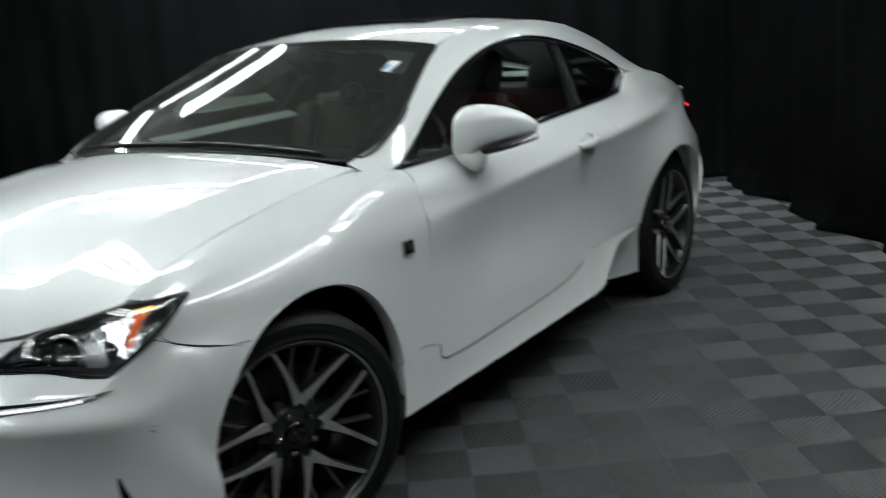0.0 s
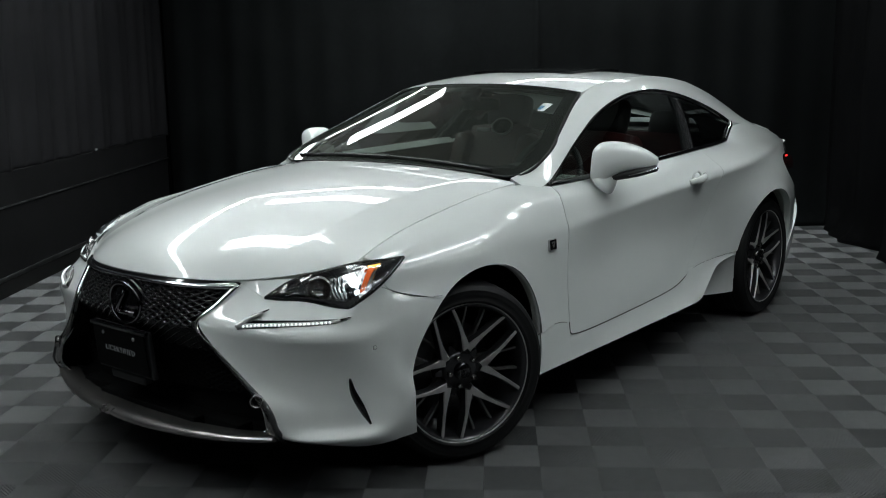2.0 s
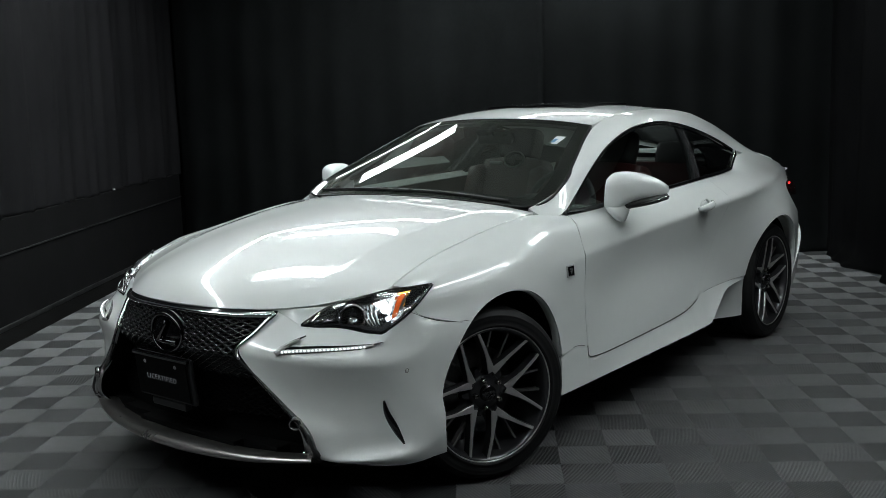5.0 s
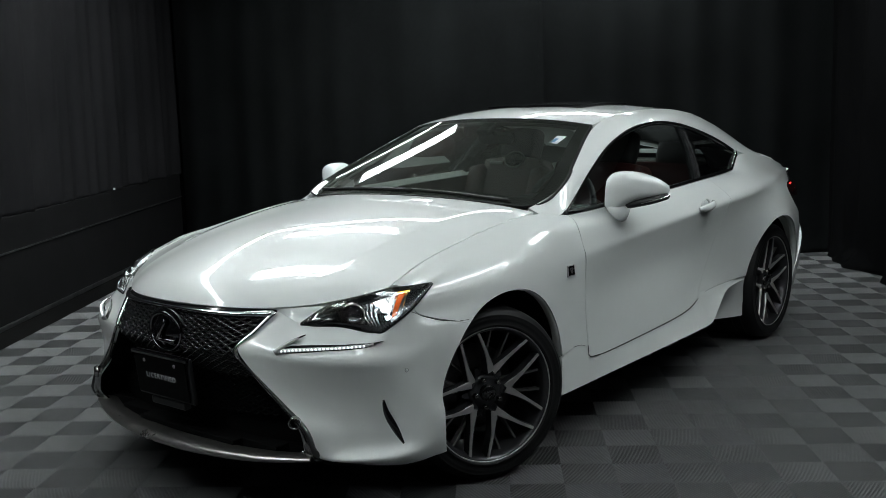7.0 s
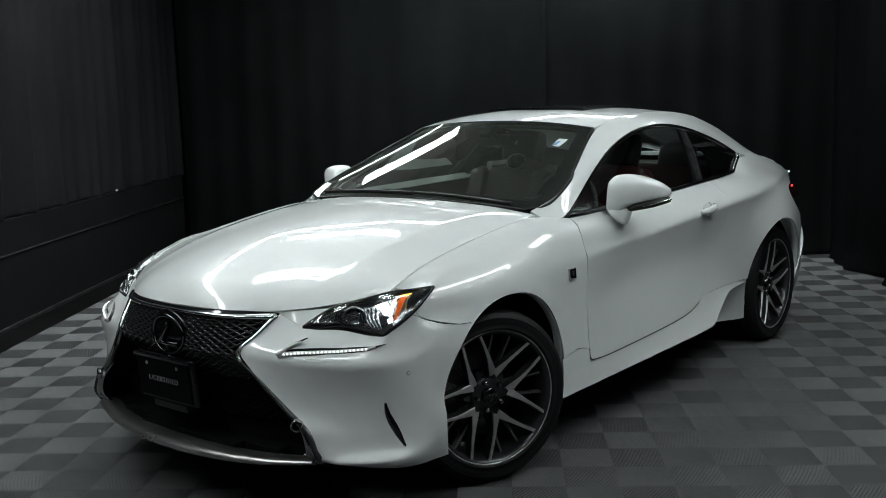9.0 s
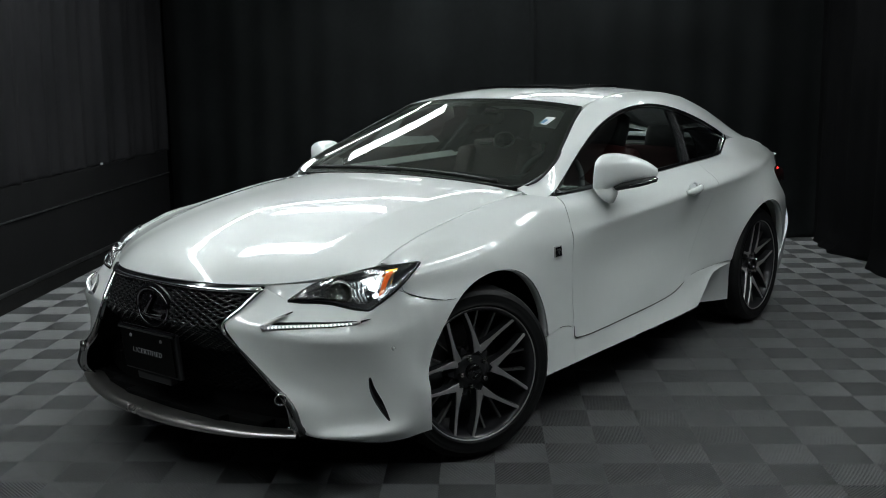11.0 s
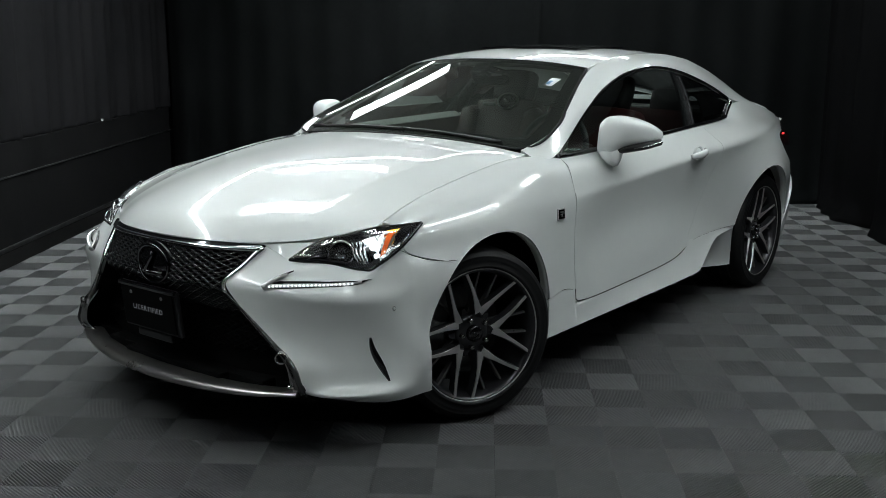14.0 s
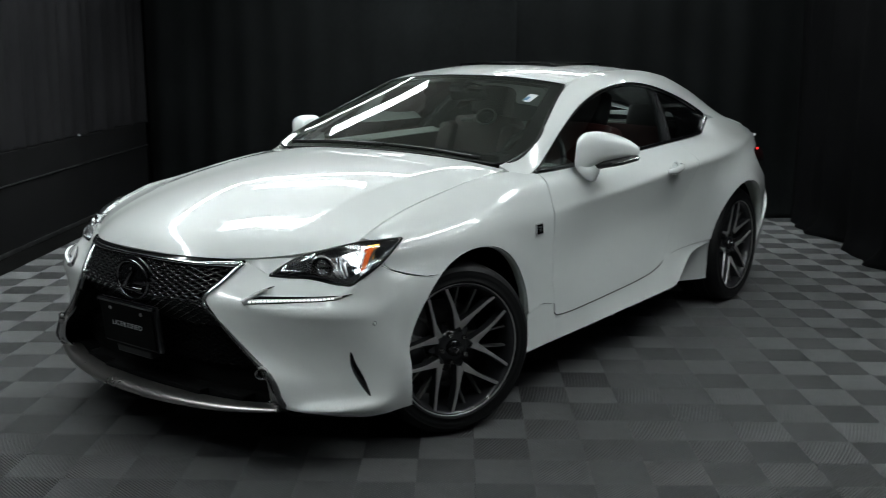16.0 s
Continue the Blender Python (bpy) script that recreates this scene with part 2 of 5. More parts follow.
def sheet(g, thick=0.012, centre=(None, 0, 0.5), holes=(), keep=None):
    """A panel from a grid, its rim turned inwards by thick. holes: circles (x, z, radius) cut clean through it."""
    nv, nu, _ = g.shape
    g = g.copy()
    nm = normals(g)
    ref = np.array([0 if c is None else c for c in centre])
    out = g - ref
    if centre[0] is None:
        out[..., 0] = 0
    flip = np.sum(nm * out) < 0
    if flip:
        nm = -nm
    inside = np.zeros((nv, nu), bool)
    for x, z, r in holes:
        inside |= (g[..., 0] - x) ** 2 + (g[..., 2] - z) ** 2 < r * r
    face = [(a, b) for a in range(nv - 1) for b in range(nu - 1) if not inside[a:a + 2, b:b + 2].all() and (keep is None or keep[a, b])]
    for x, z, r in holes:
        for a, b in face:
            for i, j in ((a, b), (a + 1, b), (a, b + 1), (a + 1, b + 1)):
                dx, dz = g[i, j, 0] - x, g[i, j, 2] - z
                d = math.hypot(dx, dz)
                if inside[i, j] and d < r:
                    sx, sz = dx * (r / d - 1), dz * (r / d - 1)
                    ny = nm[i, j, 1]
                    if abs(ny) > 0.4:
                        g[i, j, 1] -= (nm[i, j, 0] * sx + nm[i, j, 2] * sz) / ny
                    g[i, j, 0] += sx
                    g[i, j, 2] += sz
    bm = bmesh.new()
    vs = {}
    count = {}
    for a, b in face:
        q = [(a, b), (a, b + 1), (a + 1, b + 1), (a + 1, b)]
        if flip:
            q.reverse()
        for k in q:
            if k not in vs:
                vs[k] = bm.verts.new(g[k])
        f = bm.faces.new([vs[k] for k in q])
        f.smooth = True
        for k in range(4):
            e = (q[k], q[(k + 1) % 4])
            count[e] = 1
    if thick:
        stores = {0.0: {}, thick: {}}

        def rim(k, deep):
            store = stores[deep]
            if k not in store:
                store[k] = bm.verts.new(g[k] - nm[k] * deep)
            return store[k]

        for (p, q) in count:
            if (q, p) not in count:
                bm.faces.new([rim(q, 0.0), rim(p, 0.0), rim(p, thick), rim(q, thick)])
    return bm


def tube(points, radius, sides=8, closed=False, flat=1.0, up=(0, 0, 1)):
    """A bar of round or oval section along the points; radius may be a list."""
    p = np.asarray(points, float)
    n = len(p)
    rad = np.broadcast_to(np.asarray(radius, float), (n,))
    tan = np.roll(p, -1, 0) - np.roll(p, 1, 0) if closed else np.gradient(p, axis=0)
    bm = bmesh.new()
    rings = []
    for i in range(n):
        t = Vector(tan[i]).normalized()
        a = Vector(up).cross(t)
        a = a.normalized() if a.length > 1e-4 else Vector((1, 0, 0))
        b = t.cross(a)
        rings.append([bm.verts.new(Vector(p[i]) + (a * math.cos(2 * math.pi * k / sides) + b * flat * math.sin(2 * math.pi * k / sides)) * rad[i]) for k in range(sides)])
    for i in range(n if closed else n - 1):
        r0, r1 = rings[i], rings[(i + 1) % n]
        for k in range(sides):
            f = bm.faces.new((r0[k], r0[(k + 1) % sides], r1[(k + 1) % sides], r1[k]))
            f.smooth = True
    if not closed:
        bm.faces.new(rings[0][::-1])
        bm.faces.new(rings[-1])
    return bm


def box(sx, sy, sz, bevel=0.0, m=None, seg=2):
    bm = bmesh.new()
    bmesh.ops.create_cube(bm, size=1)
    bmesh.ops.scale(bm, vec=(sx, sy, sz), verts=bm.verts)
    if bevel:
        bmesh.ops.bevel(bm, geom=bm.edges[:], offset=bevel, segments=seg, affect="EDGES", profile=0.5)
    if m is not None:
        bmesh.ops.transform(bm, matrix=m, verts=bm.verts)
    return bm


def lathe(profile, n=64, axis="Y", start=0.0, stop=2 * math.pi):
    """Turns (radius, height) pairs about an axis."""
    bm = bmesh.new()
    full = abs(stop - start - 2 * math.pi) < 1e-6
    rings = []
    for i in range(n if full else n + 1):
        a = start + (stop - start) * i / n
        rings.append([bm.verts.new((r * math.cos(a), h, r * math.sin(a)) if axis == "Y" else (r * math.cos(a), r * math.sin(a), h)) for r, h in profile])
    for i in range(n):
        p, q = rings[i], rings[(i + 1) % len(rings)]
        for k in range(len(profile) - 1):
            vs = [p[k], p[k + 1], q[k + 1], q[k]]
            if len({v.co.to_tuple(6) for v in vs}) > 2:
                f = bm.faces.new(vs)
                f.smooth = True
    bmesh.ops.remove_doubles(bm, verts=bm.verts, dist=1e-6)
    return bm


def merged(*bms):
    out = bmesh.new()
    for b in bms:
        me = bpy.data.meshes.new("tmp")
        b.to_mesh(me)
        b.free()
        out.from_mesh(me)
        bpy.data.meshes.remove(me)
    return out


def moved(bm, m):
    bmesh.ops.transform(bm, matrix=m, verts=bm.verts)
    return bm


def mirrored(bm):
    b = bm.copy()
    bmesh.ops.scale(b, vec=(1, -1, 1), verts=b.verts)
    bmesh.ops.reverse_faces(b, faces=b.faces)
    return b


def part(name, bm, mat, parent=None, label="", at=None):
    me = bpy.data.meshes.new(name)
    bm.to_mesh(me)
    bm.free()
    me.materials.append(mat)
    ob = new(name, me)
    if parent:
        ob.parent = parent
    if at is not None:
        ob.matrix_basis = at
    if label:
        tagged(ob, label)
    return ob


def pair(name, bm, mat, parent, label=""):
    """The same part on the car's left and right side."""
    other = mirrored(bm)
    return part(name, bm, mat, parent, label), part(name, other, mat, parent, label)


def thing(name, label, category, at=None, group="", kind=""):
    ob = new(name)
    if at is not None:
        ob.matrix_basis = at
    return tagged(ob, label, category, group, kind)


def words(text, size, depth=0.0006):
    """A mesh of the text, lying in XY, centred."""
    cu = bpy.data.curves.new("t", "FONT")
    cu.body, cu.size, cu.extrude, cu.align_x, cu.align_y = text, size, depth, "CENTER", "CENTER"
    cu.space_character, cu.offset = 1.2, -0.0005
    ob = new("t", cu)
    dg = bpy.context.evaluated_depsgraph_get()
    me = bpy.data.meshes.new_from_object(ob.evaluated_get(dg))
    bm = bmesh.new()
    bm.from_mesh(me)
    bpy.data.objects.remove(ob)
    bpy.data.meshes.remove(me)
    bpy.data.curves.remove(cu)
    return bm


# ---- the studio ----
def curtain(name, a, b, height, wave, pitch, label, seed, low=0.0, puddle=0.0, mat=CLOTH):
    """A hanging cloth from a to b with uneven folds; at its foot it spreads a little."""
    rng = random.Random(seed)
    a, b = Vector(a), Vector(b)
    length = (b - a).length
    d = (b - a) / length
    n = Vector((-d.y, d.x, 0))
    cols, rows = int(length / 0.03), 14
    ph = [rng.uniform(0, 6.28) for _ in range(6)]
    bm = bmesh.new()
    grid = []
    for j in range(rows + 1):
        v = j / rows
        z = low + (height - low) * (1 - v) ** 1.6
        line = []
        for i in range(cols + 1):
            s = length * i / cols
            w = math.sin(s / pitch * 6.28 + ph[0] + 1.3 * math.sin(s * 0.9 + ph[1])) * (0.6 + 0.4 * math.sin(s * 1.7 + ph[2]))
            w += 0.35 * math.sin(s / pitch * 14.1 + ph[3] + v)
            w *= wave * (0.6 + 0.6 * v)
            foot = puddle * max(0, v - 0.86) / 0.14 * (0.6 + 0.5 * math.sin(s * 5 + ph[4]))
            line.append(bm.verts.new(a + d * s + n * (w + foot) + Vector((0, 0, z))))
        grid.append(line)
    for j in range(rows):
        for i in range(cols):
            f = bm.faces.new((grid[j][i], grid[j + 1][i], grid[j + 1][i + 1], grid[j][i + 1]))
            f.smooth = True
    ob = part(name, bm, mat)
    ob.modifiers.new("thick", "SOLIDIFY").thickness = 0.004
    return tagged(ob, label, "curtain", kind="structure")


curtain("curtain_back", room(1.1, BACK_R), room(RIGHT_C + 0.1, BACK_R), CEILING, 0.03, 0.75, "long black cloth curtain hanging in loose folds", 3, puddle=-0.08)
curtain("curtain_slanted", room(LEFT_C, CORNER_R), room(1.15, BACK_R - 0.01), CEILING, 0.035, 0.8, "long black cloth curtain running aslant into the corner", 4, puddle=-0.05)
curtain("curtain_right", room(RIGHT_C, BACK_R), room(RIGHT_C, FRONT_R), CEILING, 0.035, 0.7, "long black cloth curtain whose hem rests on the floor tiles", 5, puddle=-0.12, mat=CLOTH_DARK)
curtain("curtain_left", room(LEFT_C - 0.02, FRONT_R), room(LEFT_C - 0.02, CORNER_R), CEILING, 0.03, 0.55, "black cloth curtain hanging above a low black panel", 8, low=0.715, mat=CLOTH_PALER)
curtain("curtain_front", room(RIGHT_C, FRONT_R), room(LEFT_C, FRONT_R), CEILING, 0.04, 0.5, "long black cloth curtain closing the studio", 11)


def slab(name, c0, c1, r0, r1, z0, z1, mat, label, category, kind="structure"):
    m = Matrix((( C.x, R.x, 0, 0), (C.y, R.y, 0, 0), (0, 0, 1, 0), (0, 0, 0, 1)))
    m = Matrix.Translation(room((c0 + c1) / 2, (r0 + r1) / 2, (z0 + z1) / 2)) @ m
    bm = box(c1 - c0, r1 - r0, z1 - z0, 0.004)
    bmesh.ops.transform(bm, matrix=m, verts=bm.verts)
    bmesh.ops.recalc_face_normals(bm, faces=bm.faces)
    return tagged(part(name, bm, mat), label, category, kind=kind)


slab("ceiling", LEFT_C - 0.4, RIGHT_C + 0.4, FRONT_R - 0.4, CORNER_R + 0.6, CEILING, CEILING + 0.1, CEIL_PAINT, "plain pale grey ceiling", "ceiling")
slab("ground", LEFT_C - 0.4, RIGHT_C + 0.4, FRONT_R - 0.4, CORNER_R + 0.6, -0.12, -0.022, SUBFLOOR, "concrete floor under the plastic tiles, blackened to deepen the shaded gaps", "floor")
slab("wall_left", LEFT_C - 0.06, LEFT_C, FRONT_R, CORNER_R - 0.05, -0.02, 0.72, BLACK_WALL, "low black painted panel below the curtain", "wall")
slab("trim", LEFT_C, LEFT_C + 0.012, FRONT_R, CORNER_R - 0.05, 0.478, 0.490, METAL_EDGE, "thin dull metal strip along the black panel", "trim")
slab("baseboard", LEFT_C, LEFT_C + 0.02, FRONT_R, CORNER_R - 0.05, -0.02, 0.010, METAL_EDGE, "thin dull metal edge along the foot of the panel", "trim")
for nm, (c0, c1, r0, r1) in {"wall_back": (LEFT_C - 0.3, RIGHT_C + 0.4, CORNER_R + 0.25, CORNER_R + 0.35), "wall_right": (RIGHT_C + 0.25, RIGHT_C + 0.35, FRONT_R, CORNER_R + 0.25),
                             "wall_front": (LEFT_C - 0.3, RIGHT_C + 0.4, FRONT_R - 0.35, FRONT_R - 0.25), "wall_far_left": (LEFT_C - 0.4, LEFT_C - 0.3, FRONT_R - 0.25, CORNER_R + 0.25)}.items():
    slab(nm, c0, c1, r0, r1, -0.02, CEILING, BLACK_WALL, "plain black wall behind the curtain", "wall")


# ceiling lamps: a housing with a glowing diffuser
def strip_lamp(c, r, length, turn=0.0, width=0.12, z=CEILING - 0.066, tubes=1):
    t = thing("strip_lamp", "long white linear ceiling lamp, lit" if tubes == 1 else "lit ceiling lamp with three white tubes", "ceiling lamp",
              Matrix.Translation(room(c, r, z)) @ pose(0, 0, 0, 0, 0, math.degrees(math.atan2(R.y, R.x)) + turn), group="strip lamps of the studio")
    part("housing", box(length, width + 0.04, 0.05, 0.006), HOUSING, t, at=pose(0, 0, 0.04))
    for k in range(tubes):
        w = width / tubes
        part("diffuser", box(length - 0.02, w * (0.98 if tubes == 1 else 0.45), 0.03, 0.008), TUBE, t, at=pose(0, -width / 2 + w * (k + 0.5), 0.0))
    return t


# a ring of strip lamps above the walls, with shorter lamps inside it
for k in range(-2, 4):
    strip_lamp(-1.65, 0.05 + 1.30 * k, 1.25, 0, 0.14 if k < 2 else 0.09)
for k in range(3):
    strip_lamp(-0.9 + 1.30 * k, 4.52, 1.25, 90, 0.06 + 0.09 * k)
for c in (2.3, 3.2):
    for k in range(2):
        strip_lamp(c, -1.2 + 1.30 * k, 1.25, 0, 0.12 if c < 3 else 0.055)
strip_lamp(3.1, 3.3, 1.25, 0, 0.12)
strip_lamp(2.75, 0.85, 0.75, 90, 0.15)
strip_lamp(-0.62, 3.4, 1.0, 90, 0.36)
strip_lamp(-0.47, 0.77, 0.88, 90, 0.52, tubes=3)
# front pair out of view, added to brighten the bumper's cheeks
for k in range(2):
    strip_lamp(-0.15 + 1.3 * k, -2.2, 1.25, 90, 0.055)


# a small pale clip on the left curtain's hem
clip_at = Matrix.Translation(room(LEFT_C + 0.03, 4.32, 0.741)) @ pose(0, 0, 0, 0, 0, math.degrees(math.atan2(R.y, R.x)))
hem_clip = thing("hem_clip", "small white plastic clip on the hem of the curtain", "clip", clip_at)
part("jaw", box(0.034, 0.012, 0.016, 0.003), STICKER, hem_clip)
part("spring", lathe([(0.004, -0.008), (0.005, 0.0), (0.004, 0.008)], 12), STEEL, hem_clip, at=pose(-0.012, 0, 0.008))


# ---- the car: x forwards, y to its left, origin on the floor between the front wheels ----
car = thing("car", "white two-door coupe with dark alloy wheels and lit headlights", "car")
ARCH_F, ARCH_R = (-0.015, 0.35, 0.382), (-2.66, 0.335, 0.392)

# feature lines along the side, from the top edge down to the sill: (y, z) over x
SIDE = [
    (along([(0.45, 0.715), (0.23, 0.705), (0.0, 0.70), (-0.28, 0.70), (-0.45, 0.704), (-0.52, 0.735), (-0.60, 0.79), (-1.0, 0.815), (-1.5, 0.815), (-2.0, 0.80), (-2.42, 0.745), (-2.72, 0.655), (-3.1, 0.645), (-3.45, 0.630), (-3.62, 0.602)]),
     along([(0.45, 0.795), (0.23, 0.862), (0.0, 0.903), (-0.28, 0.944), (-0.45, 0.958), (-0.52, 0.956), (-0.60, 0.943), (-1.0, 0.957), (-1.5, 0.972), (-2.0, 0.988), (-2.42, 0.992), (-2.72, 1.07), (-3.1, 1.036), (-3.45, 0.962), (-3.62, 0.918)])),
    (along([(0.45, 0.775), (0.18, 0.793), (-0.1, 0.808), (-0.42, 0.848), (-0.7, 0.864), (-1.5, 0.877), (-2.2, 0.868), (-2.7, 0.778), (-3.1, 0.715), (-3.45, 0.655), (-3.62, 0.610)]),
     along([(0.45, 0.787), (0.18, 0.869), (-0.1, 0.904), (-0.42, 0.917), (-0.7, 0.90), (-1.5, 0.925), (-2.2, 0.945), (-2.7, 0.985), (-3.1, 0.974), (-3.45, 0.938), (-3.62, 0.914)])),
    (along([(0.45, 0.805), (0.18, 0.872), (-0.1, 0.892), (-0.42, 0.89), (-0.7, 0.905), (-1.2, 0.924), (-1.7, 0.936), (-2.2, 0.932), (-2.7, 0.880), (-3.1, 0.778), (-3.45, 0.672), (-3.62, 0.614)]),
     along([(0.45, 0.745), (0.18, 0.765), (-0.1, 0.785), (-0.42, 0.79), (-0.7, 0.80), (-1.2, 0.835), (-1.7, 0.865), (-2.2, 0.886), (-2.7, 0.903), (-3.1, 0.914), (-3.45, 0.915), (-3.62, 0.910)])),
    (along([(0.45, 0.84), (0.18, 0.90), (-0.1, 0.908), (-0.42, 0.89), (-0.7, 0.888), (-1.2, 0.887), (-1.7, 0.889), (-2.1, 0.90), (-2.7, 0.940), (-3.1, 0.875), (-3.55, 0.70)]),
     along([(0.45, 0.66), (0.18, 0.68), (-0.1, 0.69), (-0.42, 0.66), (-0.7, 0.63), (-1.2, 0.64), (-1.7, 0.66), (-2.1, 0.68), (-2.7, 0.725), (-3.1, 0.71), (-3.55, 0.68)])),
    (along([(0.45, 0.85), (0.18, 0.89), (-0.1, 0.90), (-0.42, 0.888), (-0.7, 0.902), (-1.2, 0.905), (-1.7, 0.89), (-2.1, 0.885), (-2.7, 0.93), (-3.1, 0.88), (-3.55, 0.72)]),
     along([(0.45, 0.45), (0.18, 0.48), (-0.1, 0.48), (-0.42, 0.46), (-0.7, 0.44), (-1.2, 0.45), (-1.7, 0.50), (-2.1, 0.52), (-2.7, 0.50), (-3.1, 0.48), (-3.55, 0.45)])),
    (along([(0.45, 0.85), (0.18, 0.885), (-0.42, 0.888), (-0.7, 0.912), (-1.2, 0.915), (-1.65, 0.905), (-2.2, 0.885), (-2.7, 0.91), (-3.1, 0.87), (-3.55, 0.70)]),
     along([(0.45, 0.36), (0.18, 0.37), (-0.36, 0.392), (-0.576, 0.398), (-0.592, 0.344), (-0.7, 0.344), (-1.03, 0.354), (-1.575, 0.381), (-1.69, 0.440), (-1.8, 0.441), (-2.25, 0.432), (-2.7, 0.40), (-3.55, 0.36)])),
]
# the character line: a tight bend just above and below the third line
_cy, _cz = SIDE[2]
_soft = along([(0.45, 0.0), (-0.55, 0.0), (-0.95, 1.0), (-2.3, 1.0), (-3.0, 0.9), (-3.55, 0.3)])
_tail = along([(-2.3, 0.0), (-2.7, 0.012), (-3.1, 0.03), (-3.55, 0.012)])
SIDE.insert(3, (lambda x: _cy(x) - 0.006 * _soft(x) + _tail(x), lambda x: _cz(x) - 0.024 - 0.012 * (1 - _soft(x))))
SIDE.insert(2, (lambda x: _cy(x) - 0.008 * _soft(x) - 0.010 * (1 - _soft(x)), lambda x: _cz(x) + 0.018 + 0.004 * (1 - _soft(x))))
# a hollow along the fender's top, above the swelling over the wheel
_bell = lambda x: np.exp(-((np.asarray(x) + 0.08) / 0.26) ** 2)
_ry, _rz = SIDE[1]
_uy, _uz = SIDE[2]
SIDE[1] = (lambda x: _ry(x) - 0.014 * _bell(x), lambda x: _rz(x) - 0.025 * _bell(x))
SIDE[2] = (lambda x: _uy(x) - 0.004 * _bell(x), lambda x: _uz(x) + 0.026 * _bell(x))
SEAMS = {
    "front": along([(0.0, -0.612), (0.08, -0.598), (0.16, -0.576), (0.3, -0.578), (0.6, -0.586), (1.0, -0.588)]),
    "rear": along([(0.0, -1.98), (0.3, -1.97), (0.6, -1.86), (0.85, -1.74), (1.0, -1.63)]),
}


def side_grid(xa, xb, nu, nv, v0=0.0, v1=1.0):
    """The side's surface between two seams, each a place x or a function of the height fraction v."""
    vs = np.linspace(v0, v1, nv)
    g = np.empty((nv, nu, 3))
    for j, v in enumerate(vs):
        a = xa(v) if callable(xa) else xa
        b = xb(v) if callable(xb) else xb
        x = np.linspace(a, b, nu)
        rows = np.stack([np.stack([x, fy(x), fz(x)], 1) for fy, fz in SIDE])
        g[j] = np.stack([spline(rows[:, i], [v])[0] for i in range(nu)])
    return g


GAP = 0.0015
FINE_GAP = 0.0006


# the joint between fender and bumper: its height along the side
SEAM_X = [0.17, 0.225, 0.258, 0.30, 0.342, 0.392, 0.44, 0.46]
SEAM_Z = [0.662, 0.665, 0.667, 0.672, 0.681, 0.701, 0.724, 0.731]


def fender_front(v):
    """Where the fender ends ahead: along the headlight above, along the bumper's seam below."""
    best = 0.17
    for x in np.linspace(0.17, 0.46, 240):
        rows = np.array([(x, float(fy(x)), float(fz(x))) for fy, fz in SIDE])
        _, y, z = spline(rows, [v])[0]
        seam = np.interp(x, SEAM_X, SEAM_Z)
        if z > 0.803 or y < 0.80 and v < 0.25:
            limit = np.interp(y, [0.705, 0.812], [0.423, 0.322])
        else:
            limit = np.interp(z, [0.731, 0.765, 0.803], [0.460, 0.396, 0.322])
        if z > seam and x <= limit:
            best = x
    return best


FRONT_V = np.linspace(0, 1, 44)
FRONT_X = [fender_front(v) for v in FRONT_V]


def flare(g, arch, amount=0.012, reach=0.05):
    """Swells a panel gently round the wheel arch."""
    d = np.hypot(g[..., 0] - arch[0], g[..., 2] - arch[1]) - arch[2]
    g = g.copy()
    g[..., 1] += amount * np.exp(-(d / reach) ** 2) * (g[..., 1] > 0.75)
    if arch[0] > -1:
        # the fender's swelling over the front wheel
        s = np.clip((g[..., 1] - 0.73) / 0.08, 0, 1)
        g[..., 1] += 0.014 * s * s * (3 - 2 * s) * np.exp(-((g[..., 0] - 0.0) / 0.25) ** 2 - ((g[..., 2] - 0.765) / 0.06) ** 2)
    return g


fender = relaxed(flare(side_grid(lambda v: float(np.interp(v, FRONT_V, FRONT_X)), lambda v: SEAMS["front"](v) + GAP, 84, 60), ARCH_F), 30, 24)
# its upper front edge comes down to the headlight's rim
drop = np.array([row[0, 2] - np.interp(row[0, 1], [0.705, 0.762, 0.816], [0.790, 0.797, 0.806]) if 0.70 < row[0, 1] < 0.815 and row[0, 2] > 0.78 else 0.0 for row in fender])
drop = np.convolve(np.pad(np.clip(drop, 0, 0.03), 2, mode="edge"), np.ones(5) / 5, mode="valid")
drop *= np.clip((fender[:, 0, 1] - 0.712) / 0.03, 0, 1)
ease = np.clip(1 - (fender[:, :1, 0] - fender[:, :, 0]) / 0.16, 0, 1)
fender[..., 2] -= drop[:, None] * ease * ease * (3 - 2 * ease)
pair("front_fender", sheet(fender, 0.02, holes=[ARCH_F]), PAINT, car)
door = side_grid(lambda v: SEAMS["front"](v) - GAP, lambda v: SEAMS["rear"](v) + FINE_GAP, 80, 64)
door = relaxed(door, 60, 4)
doors = pair("door", sheet(door, 0.02), PAINT, car)
TAIL_X = along([(0.0, -3.57), (0.25, -3.57), (0.28, -3.5), (0.34, -3.25), (0.385, -3.04), (0.45, -2.98), (0.53, -3.03), (0.64, -3.25), (1.0, -3.36)])
quarter = flare(side_grid(lambda v: SEAMS["rear"](v) - FINE_GAP, TAIL_X, 120, 70), ARCH_R, 0.010)
quarter = relaxed(quarter, 50, 4)
pair("rear_quarter", sheet(quarter, 0.02, holes=[ARCH_R]), PAINT, car)


